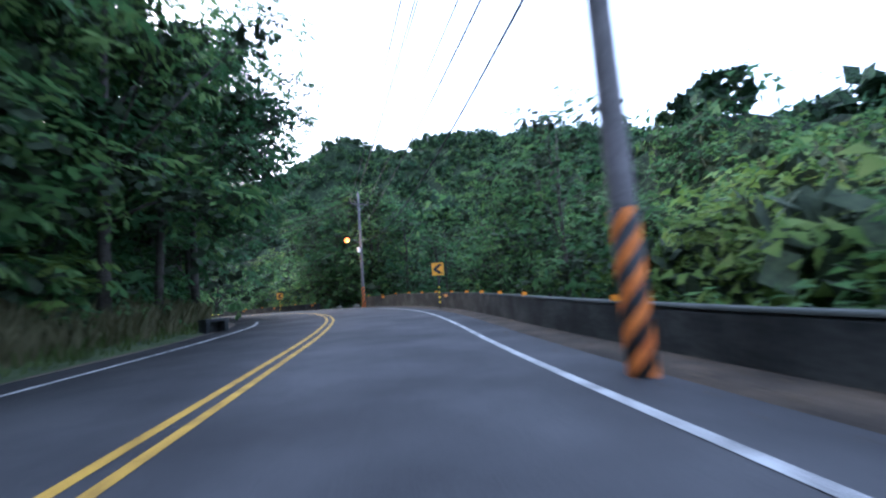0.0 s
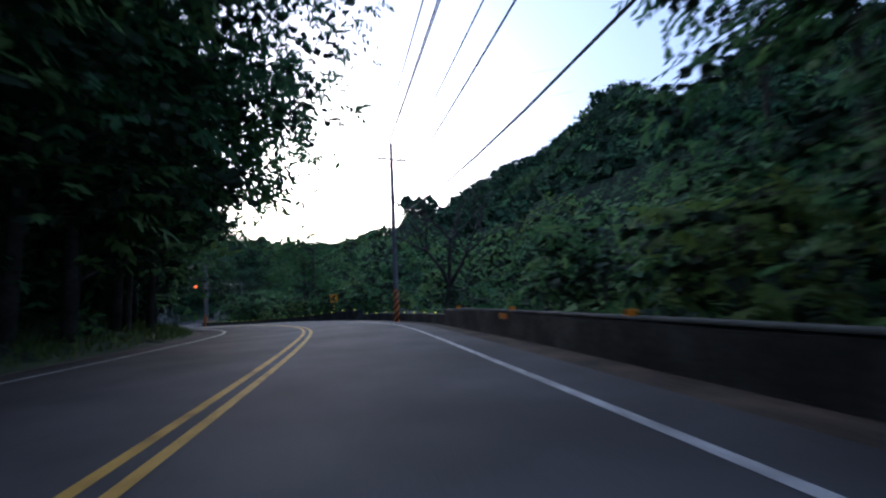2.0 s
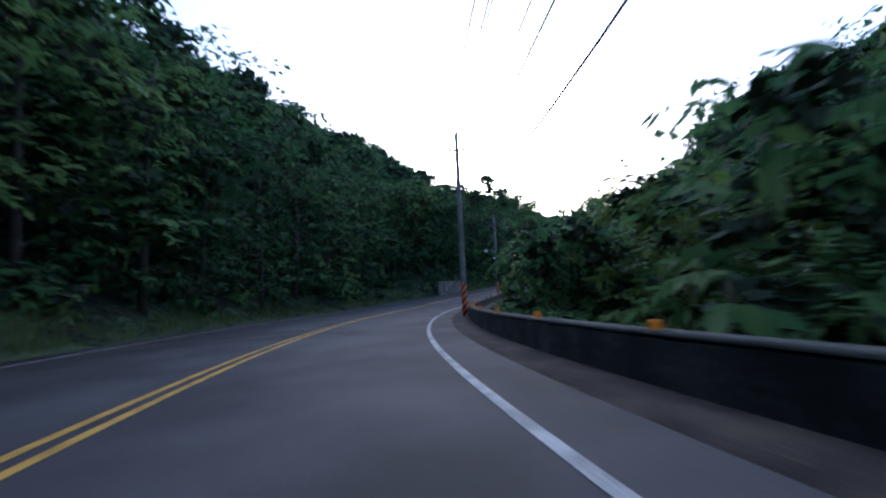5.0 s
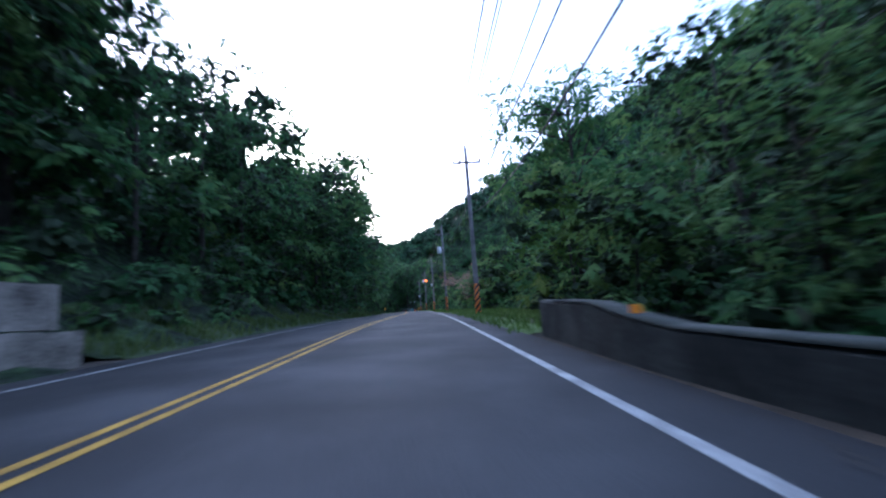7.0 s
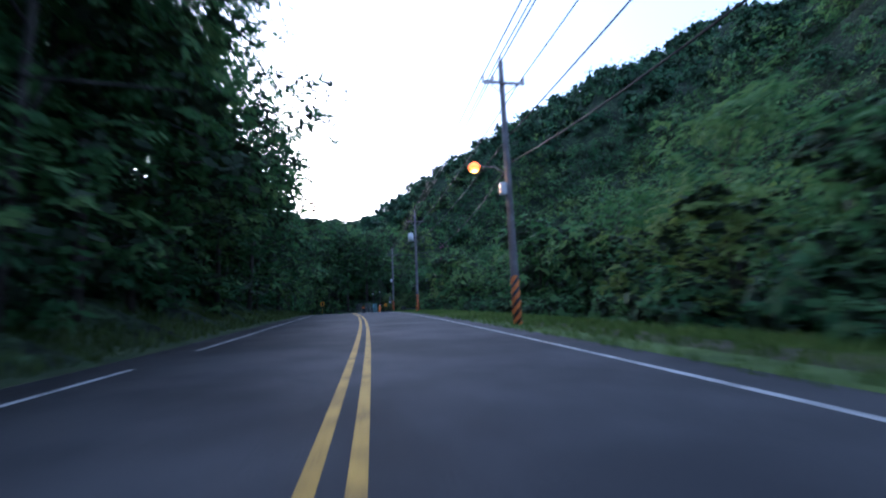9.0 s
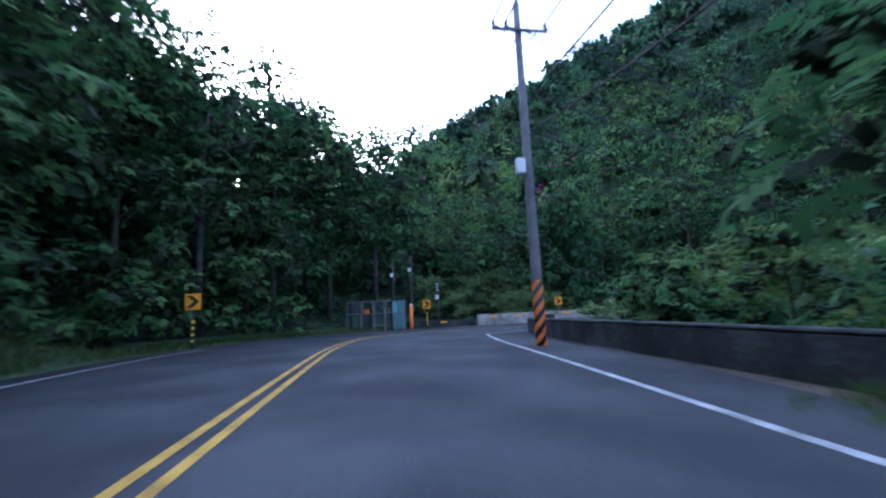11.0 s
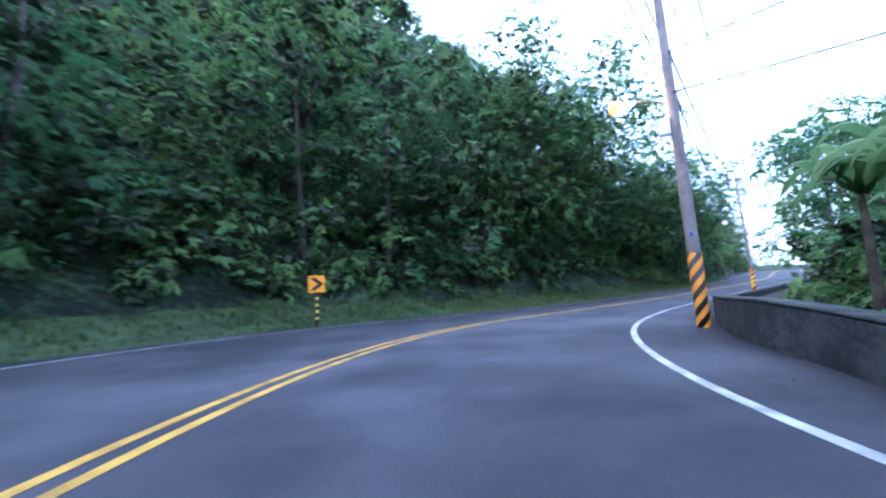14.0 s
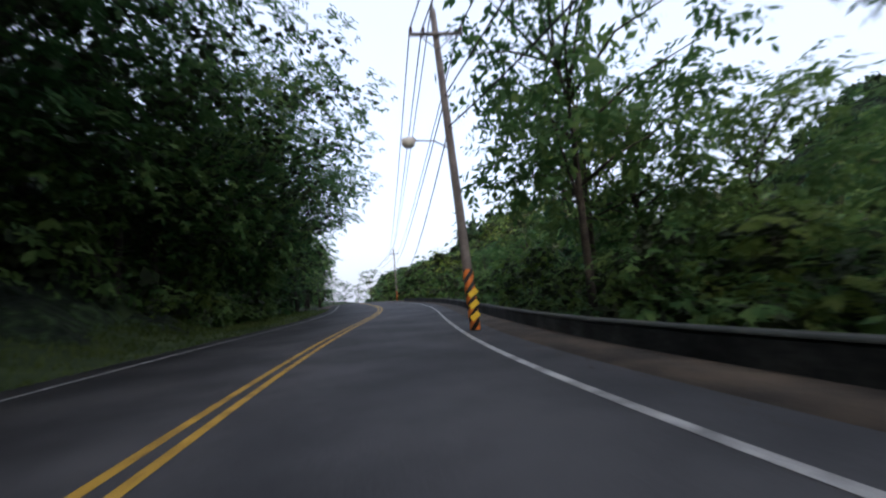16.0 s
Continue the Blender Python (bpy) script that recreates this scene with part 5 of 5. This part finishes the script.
for u in (22.3, 33.0, 44.8, 52.3, 61.0):
    reflector("reflector_plate", turned(u, wall_d(WALL_A if u < 40 else WALL_F, u) + 0.19, wall_d(HIGH_A if u < 40 else HIGH_F, u) - 0.2), (0.03, 0.55, 0.15), "amber reflector plate fixed to the guard wall face", "wall reflector plates")
for u in (2.0, 6.9, 11.8, 14.4, 17.0, 19.4, 21.8, 24.4, 26.8, 29.0, 31.2, 33.4, 36.0, 44.6, 48.2, 51.1, 56.0, 60.8, 65.7):
    reflector("reflector_block", turned(u, wall_d(WALL_A if u < 40 else WALL_F, u), wall_d(HIGH_A if u < 40 else HIGH_F, u) + 0.01), (0.16, 0.08, 0.12), "small amber reflector block on the wall top", "wall top reflectors")
for k in range(23):
    u = 81.5 + 2.2 * k
    reflector("delineator", turned(u, wall_d(WALL_B, u), wall_d(HIGH_B, u) + 0.01), (0.075, 0.07, 0.07), "small yellow delineator stud on the wall top, headlight glint as glow", "small delineators", glint_yellow)
for k in range(17):
    u = 135 + 3.9 * k
    reflector("delineator", turned(u, wall_d(WALL_B, u), wall_d(HIGH_B, u) + 0.01), (0.14, 0.07, 0.13), "small amber delineator on the wall top", "small delineators")
for k in range(8):
    u = 69.0 + 1.5 * k
    q = reflector("delineator", turned(u, -5.7 + 0.01 * k, 0.42), (0.075, 0.07, 0.07), "small yellow delineator stud on a low kerb, headlight glint as glow", "small delineators", glint_yellow)
guard_wall("low_kerb", [(67.5, -5.75), (80, -5.65)], 0.43, 0.3, old_concrete, "low dark concrete kerb linking two guard walls")
for u in (352.9, 361.5, 363.1, 364.6):
    reflector("reflector_block", turned(u, wall_d(WALL_D, u), 0.74), (0.15, 0.07, 0.12), "amber reflector block on the pale wall top", "bend wall reflectors")
reflector("reflector_block", turned(367.4, wall_d(WALL_E, 367.4), 0.55), (0.2, 0.07, 0.14), "amber reflector block on the dark wall top", "bend wall reflectors")
for u in (354.6, 356.9, 359.2, 361.0, 362.4):
    d = float(np.interp(u, [353.4, 357, 363.2], [4.75, 4.9, 4.6]))
    reflector("reflector_plate", turned(u, d - 0.165, 0.62), (0.03, 0.62, 0.13), "long amber reflector plate on the pale barrier", "barrier reflector plates")
guard_wall("guard_wall", [(349.6, 7.6), (352, 6.3), (353.3, 5.4)], 0.55, 0.3, old_concrete, "low mossy dark concrete wall beside the gate")
reflector("reflector_plate", turned(351.6, 6.35, 0.32, -20), (0.03, 0.6, 0.12), "long amber reflector plate on the mossy wall", "barrier reflector plates")
# faded hazard paint on the end of the pale wall
th = empty("hazard_end", turned(352.28, -5.5, 0), "faded yellow and black hazard paint on the wall end", "wall end marking")
for k, (x, z, w, hgt, lean) in enumerate(((-0.1, 0.3, 0.09, 0.52, 0.0), (0.0, 0.5, 0.1, 0.2, -40.0), (0.1, 0.28, 0.08, 0.4, 12.0), (0.02, 0.18, 0.07, 0.22, 0.0))):
    bm = bmesh.new()
    box(bm, (w, 0.012, hgt), (x, -0.004 * k, z), 0.003, Matrix.Rotation(radians(lean), 4, "Y"))
    part("hazard_band", bm, old_concrete if k == 3 else faded_yellow, th)


# ---- gate and equipment at the yard ----
def build_yard():
    low = float(at(346, 6).z)
    base = Matrix.Translation((-260.5, 212.5, low + 0.32)) @ Matrix.Rotation(radians(-76.2), 4, "Z")
    th = empty("yard_fence", base, "grey steel mesh yard fence with concrete posts and pale rails", "fence")
    for y, mat in ((0.0, old_concrete), (1.0, worn_concrete), (2.05, worn_concrete), (3.0, worn_concrete), (3.6, old_concrete)):
        bm = bmesh.new()
        box(bm, (0.2, 0.2, 3.1), (0, y, 0.4), 0.03)
        part("post", bm, mat, th)
    for z, y0, y1 in ((1.92, -0.4, 3.6), (0.98, -0.4, 4.7), (0.04, 2.1, 2.95), (0.04, 3.8, 4.6)):
        bm = bmesh.new()
        tube(bm, [(0.12, y0, z), (0.12, y1, z)], 0.03, 8)
        part("rail", bm, steel, th, "dull galvanised rail")
    for y0, y1, top in ((-0.4, 1.0, 1.9), (2.05, 3.0, 1.9), (3.0, 3.6, 1.9)):
        bm = bmesh.new()
        for k in range(int((y1 - y0) / 0.09)):
            box(bm, (0.008, 0.012, top), (0.03, y0 + 0.09 * k + 0.04, top / 2))
        for k in range(int(top / 0.09)):
            box(bm, (0.008, y1 - y0, 0.012), (0.04, (y0 + y1) / 2, 0.09 * k + 0.05))
        part("mesh_panel", bm, fence_grey, th, "dull welded steel mesh")
    bm = bmesh.new()
    box(bm, (0.5, 0.85, 1.7), (-0.1, 1.52, 0.08), 0.04)
    part("plinth", bm, old_concrete, th, "dark concrete plinth")
    th = empty("yard_gate", base, "faded teal steel gate leaf, closed", "gate")
    bm = bmesh.new()
    box(bm, (0.05, 0.9, 2.2), (0.06, 4.2, 0.8), 0.01)
    part("leaf", bm, teal_paint, th)
    for y in (3.74, 4.7):
        bm = bmesh.new()
        box(bm, (0.09, 0.07, 2.9), (0.06, y, 0.5), 0.01)
        part("frame", bm, fence_grey, th)
    bm = bmesh.new()
    box(bm, (0.03, 0.36, 0.85), (0.11, 3.88, 1.35), 0.01)
    part("notice", bm, pale_teal, th, "paler blank notice board")
    th = empty("mail_box", base @ Matrix.Translation((0.1, 1.5, 0.92)), "small red-orange metal box on a dark plinth", "box")
    bm = bmesh.new()
    box(bm, (0.2, 0.4, 0.36), (0, 0, 0.2), 0.03)
    part("body", bm, rust_paint, th)
    bm = bmesh.new()
    box(bm, (0.03, 0.3, 0.05), (0.11, 0, 0.27), 0.008)
    part("flap", bm, steel, th, "dull steel flap")
    th = empty("orange_bollard", turned(349.1, 5.9, 0.0), "bright orange steel bollard with pale domed cap", "bollard")
    bm = bmesh.new()
    tube(bm, [(0, 0, -0.6), (0, 0, 1.85)], [0.17, 0.13], 18)
    part("tube", bm, rust_paint, th, smooth=True)
    bm = bmesh.new()
    tube(bm, [(0, 0, 1.85), (0, 0, 1.92), (0, 0, 2.0)], [0.13, 0.1, 0.04], 18)
    part("cap", bm, white_enamel, th, "pale domed cap", True)
    for u, d, hgt, lab in ((349.5, 6.6, 6.0, "slim dark service pole with a small white box"), (348.6, 7.4, 5.6, "thick dark service pole beside the gate")):
        th = empty("service_pole", turned(u, d, 0), lab, "pole")
        bm = bmesh.new()
        tube(bm, [(0, 0, -0.8), (0, 0, hgt)], [0.09, 0.06], 10)
        part("shaft", bm, bark, th, smooth=True)
        bm = bmesh.new()
        box(bm, (0.22, 0.18, 0.3), (0, -0.16, hgt - 1.2), 0.02)
        part("box", bm, white_enamel, th, "small white box")
    th = empty("meter_post", turned(351.1, 6.0, 0), "short service post with white meter box and insulators", "pole")
    bm = bmesh.new()
    tube(bm, [(0, 0, -0.6), (0, 0, 3.9)], [0.09, 0.06], 10)
    part("shaft", bm, bark, th, smooth=True)
    bm = bmesh.new()
    box(bm, (0.36, 0.22, 0.34), (0.05, -0.18, 2.5), 0.02)
    part("meter_box", bm, white_enamel, th, "white meter box")
    for k in range(3):
        bm = bmesh.new()
        tube(bm, [(-0.16, -0.05, 3.1 + 0.25 * k), (0.16, -0.05, 3.1 + 0.25 * k)], [0.05, 0.05], 8)
        part("insulator", bm, white_enamel, th)


build_yard()


# ---- special plants ----
def banana(u, d, seed, height):
    rr = random.Random(seed)
    q = at(u, d)
    z = float(land(np.array([q.x]), np.array([q.y]))[0][0])
    th = empty("banana_plant", Matrix.Translation((q.x, q.y, z)), "banana plant with broad torn drooping leaves", "banana plant", "banana plants")
    bm = bmesh.new()
    tube(bm, [(0, 0, -0.3), (0.05, 0, height * 0.3), (0, 0.05, height * 0.62)], [0.14, 0.11, 0.07], 10)
    part("stem", bm, bark, th, smooth=True)
    for k in range(10):
        a = k * 2.4 + rr.uniform(-0.3, 0.3)
        ln = rr.uniform(1.4, 2.1)
        rise = rr.uniform(0.9, 2.1)
        bm = bmesh.new()
        rows = []
        for i in range(13):
            t = i / 12
            r_ = ln * (t * 0.95)
            zz = height * 0.6 + rise * math.sin(t * 2.1) * 1.1 - 0.9 * t * t
            wdt = 0.27 * math.sin(math.pi * min(0.06 + t * 0.94, 1.0)) ** 0.6 * rr.uniform(0.55, 1.05) + 0.01
            c = Vector((math.cos(a) * r_, math.sin(a) * r_, zz))
            s = Vector((-math.sin(a), math.cos(a), 0))
            rows.append([bm.verts.new(c + s * wdt - Vector((0, 0, wdt * 0.45))), bm.verts.new(c), bm.verts.new(c - s * wdt - Vector((0, 0, wdt * 0.45)))])
        for x, y in zip(rows, rows[1:]):
            bm.faces.new((x[0], x[1], y[1], y[0]))
            bm.faces.new((x[1], x[2], y[2], y[1]))
        part("leaf", bm, leaf_banana, th)


for k, (u, d, hh) in enumerate(((379.2, -10.2, 6.4), (382.4, -10.6, 6.8), (384.6, -10.0, 6.6), (376.5, -10.8, 6.0), (387.4, -11.6, 6.6), (380.2, -12.0, 7.0))):
    banana(u, d, 50 + k, hh)


def clump(name, u, d, z, rows, mat, label, category, n=240, leaf=0.13):
    """A few lumps of leaves or blossom round one place."""
    rr = np.random.default_rng(int(u * 7))
    q = at(u, d)
    tm = [crown_template(n, leaf, 300 + int(u) + k) for k in range(3)]
    vs = []
    for i in range(rows):
        c = np.array([q.x, q.y, q.z + z]) + rr.normal(size=3) * (1.5, 1.5, 0.9)
        vs.append(tm[i % 3].reshape(-1, 3) * (0.9 + 0.6 * rr.random()) + c)
    v = np.concatenate(vs)
    tagged(new(name, quick(name, v, np.arange(len(v)).reshape(-1, 4), [mat])), label, category, kind="stuff")


clump("bougainvillea", 361.2, 6.6, 13.2, 3, leaf_pink, "magenta bougainvillea blossom high on the slope", "blossom", 60, 0.06)
clump("bougainvillea", 362.6, 8.2, 12.6, 2, leaf_pink, "magenta bougainvillea blossom high on the slope", "blossom", 30, 0.05)
clump("dead_palm", 360.4, 9.2, 8.6, 3, leaf_straw, "dead straw-brown fronds hanging on the slope", "palm fronds", 60, 0.11)
for u, d, z, rows in ((241.6, -6.6, 2.7, 3), (242.6, -7.6, 3.3, 4), (243.2, -8.8, 3.7, 4), (243.8, -10.4, 3.7, 4), (245.0, -9.6, 3.9, 3)):
    clump("plume_grass", u, d, z, rows, leaf_straw, "pinkish plume grass heads beside the verge", "plume grass", 260, 0.06)


def vine_dome():
    """A tall hump hung with creepers on the slope above the bend."""
    r = np.random.default_rng(91)
    rows = []
    for z in np.arange(1.5, 13.0, 0.8):
        wide = 3.4 * math.sqrt(max(1 - (z / 14.0) ** 2, 0.05))
        for k in range(5):
            a = 2 * math.pi * (k + r.random()) / 5
            q = at(363.4 + wide * 0.55 * math.cos(a), 9.4 + wide * 0.8 * math.sin(a), z)
            rows.append((q.x, q.y, q.z + r.uniform(-0.4, 0.4), r.uniform(1.0, 1.6), r.uniform(1.2, 1.7)))
    thicket("vine_dome", np.array(rows), NEAR, leaf_deep, "dark hump of creepers hanging over the bend", "creepers")


vine_dome()
for k, (u, d, hh) in enumerate(((353.4, 8.2, 2.6), (354.8, 9.6, 3.4), (356.6, 7.4, 2.4), (358.2, 7.8, 3.0), (359.8, 7.2, 2.8), (361.6, 7.0, 2.7), (357.4, 10.4, 3.8), (352.4, 10.6, 3.6))):
    q = at(u, d)
    plant(BUSHES, q.x, q.y, hh, [5, 5], random.Random(370 + k))


def bare_tree(u, d, height, seed, label, girth=0.17):
    rr = random.Random(seed)
    q = at(u, d)
    z = float(land(np.array([q.x]), np.array([q.y]))[0][0])
    th = empty("bare_tree", Matrix.Translation((q.x, q.y, z)), label, "tree")
    bm = bmesh.new()

    def grow(p, way, ln, r, depth):
        mid = p + way * ln * 0.5 + Vector((rr.uniform(-1, 1), rr.uniform(-1, 1), 0)) * ln * 0.07
        end = p + way * ln
        tube(bm, [p, mid, end], [r, r * 0.82, r * 0.6], 7 if depth > 2 else 5, False)
        if depth:
            for _ in range(3 if depth > 1 else 2):
                w = (way + Vector((rr.uniform(-1, 1), rr.uniform(-1, 1), rr.uniform(-0.2, 0.5))) * 0.9).normalized()
                grow(end, w, ln * rr.uniform(0.55, 0.78), r * 0.58, depth - 1)

    grow(Vector((0, 0, -0.4)), Vector((0.06, 0.02, 1)).normalized(), height * 0.36, girth, 4)
    part("trunk", bm, bark, th, smooth=True)


bare_tree(76.0, -9.9, 12.5, 4, "leafless dark tree with forked limbs behind the wall", 0.26)
bare_tree(247.0, -11.5, 8.5, 9, "thin leafless tree with pale limbs beside the verge")
for k, (u, d, hh) in enumerate(((104, -11.5, 14.5), (108, -12.5, 13.0), (422.5, -11.0, 14.5), (427, -13.0, 12.0), (421, -13, 11.5), (398, -12.0, 10.5), (404, -10.0, 11.0), (196, -13.0, 9.5), (219, -13.0, 18.0), (221.5, -14.5, 17.0), (165, -17.0, 9.0))):
    q = at(u, d)
    plant(OPEN_TREES, q.x, q.y, hh, OPEN_H, random.Random(70 + k))


for k, (u, d, hh) in enumerate(((367.6, -9.9, 4.4), (370.6, -10.9, 4.7), (374.6, -11.6, 4.4), (371, -13.6, 5.4), (365.0, -9.0, 3.6), (355.2, -7.4, 1.9), (357.4, -7.6, 2.1))):
    q = at(u, d)
    plant(BUSHES, q.x, q.y, hh, [5, 5], random.Random(170 + k))
for k, (u, d, hh) in enumerate(((368.3, -7.9, 5.0), (367.2, -8.9, 5.6), (370.4, -8.8, 5.6), (369.2, -9.8, 6.2), (365.6, -8.4, 4.6))):
    q = at(u, d)
    plant(SLIM_BUSHES, q.x, q.y, hh, [5.6], random.Random(190 + k))


for k in range(10):
    q = line_xy[-1] - road_dir[-1] * (248 - 6 * (k % 3)) + road_left[-1] * (-20 + 4.4 * k)
    plant(TREES, q[0], q[1], 8.5 + 1.5 * (k % 4), FULL_H, random.Random(270 + k))


# ---- grass and litter ----
def sward(u0, u1, lo, hi, side, mat, label):
    """A strip of turf lying on the land beside the road."""
    us = np.arange(u0, u1, 1.0)
    n = 9
    rows = []
    for k in range(n):
        e = left_line(us) if side > 0 else right_line(us)
        wob = 0.35 * (lattice(us, us * 0 + k * 0.1, 3.0, 77) - 0.5) * (1 if k in (0, n - 1) else 0)
        d = side * (e + lo + (hi - lo) * k / (n - 1) + wob)
        i = np.clip(((us + 30) / STEP).astype(int), 0, len(road_u) - 1)
        q = road_xy[i] + road_left[i] * d[:, None]
        z, _, _ = land(q[:, 0], q[:, 1])
        z = np.maximum(z, road_z[i] - (0.06 if k == 0 else 0.02) if k < 3 else z) + 0.03 * (k > 0) + 0.06 * (lattice(q[:, 0] + 900, q[:, 1] + 900, 3.1, 78) - 0.3) * (k > 0)
        rows.append(np.stack([q[:, 0], q[:, 1], z], 1))
    v = np.stack(rows, 1)
    m = len(us)
    k = (np.arange(m - 1)[:, None] * n + np.arange(n - 1)[None]).ravel()
    f = np.stack([k, k + n, k + n + 1, k + 1], 1)
    tagged(new("verge", quick("verge", v.reshape(-1, 3), f, [mat], True)), label, "grass verge", kind="structure")


sward(361, 458, 0.7, 8.2, 1, turf, "mown green grass bank below the forest")
sward(202, 322, 0.45, 5.4, -1, lush_turf, "short green grass verge beside the road")
sward(203, 336, 0.9, 4.8, 1, rough_turf, "rough dark green grass at the foot of the bank")
sward(-14, 192, 1.2, 4.6, 1, rough_turf, "rough dark green grass at the foot of the bank")
sward(330, 352, 1.2, 6.0, 1, rough_turf, "patchy grass before the yard fence")


def blades(name, u0, u1, lo, hi, side, count, length, mat, label, seed):
    r = np.random.default_rng(seed)
    u = r.uniform(u0, u1, count)
    e = left_line(u) if side > 0 else right_line(u)
    d = side * (e + lo + (hi - lo) * r.random(count) ** 0.9)
    i = np.clip(((u + 30) / STEP).astype(int), 0, len(road_u) - 1)
    p = road_xy[i] + road_left[i] * d[:, None] + road_dir[i] * (u - road_u[i])[:, None]
    z, _, _ = land(p[:, 0], p[:, 1])
    a = r.random(count) * 6.283
    ln = length * (0.45 + 0.9 * r.random(count))
    w = 0.02 + 0.02 * r.random(count)
    lean = 0.55 * r.random(count) * ln
    ca, sa = np.cos(a), np.sin(a)
    base = np.stack([p[:, 0], p[:, 1], z - 0.02], 1)
    side_v = np.stack([-sa * w, ca * w, 0 * w], 1)
    mid = base + np.stack([ca * lean * 0.35, sa * lean * 0.35, ln * 0.6], 1)
    tip = base + np.stack([ca * lean, sa * lean, ln], 1)
    v = np.stack([base - side_v, base + side_v, mid + side_v * 0.8, tip], 1).reshape(-1, 3)
    tagged(new(name, quick(name, v, np.arange(len(v)).reshape(-1, 4), [mat])), label, "grass", kind="stuff")


blades("verge_grass", -12, 190, 1.5, 4.2, 1, 14000, 0.4, grass_mat, "rough green grass on the bank foot", 1)
blades("tall_grass", -10, 40, 2.2, 4.6, 1, 9000, 0.9, leaf_dry, "tall pale seeding grass on the bank", 2)
blades("verge_grass", 203, 336, 1.3, 4.4, 1, 15000, 0.4, grass_mat, "rough green grass on the bank foot", 3)
blades("verge_grass", 202, 322, 0.6, 5.2, -1, 34000, 0.3, lush_grass, "lush short green grass verge beside the road", 4)
blades("verge_grass", 362, 455, 0.75, 6.4, 1, 30000, 0.26, grass_mat, "green grass bank below the forest", 5)
blades("verge_grass", 335, 362, 1.4, 3.4, 1, 6000, 0.35, grass_mat, "rough green grass beside the barrier", 6)


def litter(name, u0, u1, lo, hi, side, count, seed):
    r = np.random.default_rng(seed)
    u = r.uniform(u0, u1, count)
    e = left_line(u) if side > 0 else right_line(u)
    d = side * (e + lo + (hi - lo) * r.random(count) ** 1.5)
    i = np.clip(((u + 30) / STEP).astype(int), 0, len(road_u) - 1)
    p = road_xy[i] + road_left[i] * d[:, None] + road_dir[i] * (u - road_u[i])[:, None]
    z = road_z[i] + 0.012 + 0.02 * r.random(count)
    z = np.where(np.abs(d) > e + 0.9, z - 0.03, z)
    a = r.random(count) * 6.283
    s = 0.015 + 0.028 * r.random(count)
    ca, sa = np.cos(a) * s, np.sin(a) * s
    c = np.stack([p[:, 0], p[:, 1], z], 1)
    lift = 0.02 * r.random(count)
    v = np.stack([c + np.stack([ca, sa, lift], 1), c + np.stack([-sa * 0.5, ca * 0.5, 0 * s], 1), c + np.stack([-ca, -sa, lift], 1), c + np.stack([sa * 0.5, -ca * 0.5, 0 * s], 1)], 1).reshape(-1, 3)
    tagged(new(name, quick(name, v, np.arange(len(v)).reshape(-1, 4), [leaf_fallen])), "dry fallen leaves scattered along the road edge", "leaf litter", kind="stuff")


litter("leaf_litter", -10, 205, 0.5, 2.4, -1, 3500, 21)
litter("leaf_litter", -10, 66, 1.1, 2.6, -1, 5000, 24)
litter("leaf_litter", 318, 455, 0.5, 2.4, -1, 2500, 22)
litter("leaf_litter", -10, 455, 0.3, 2.2, 1, 4500, 23)
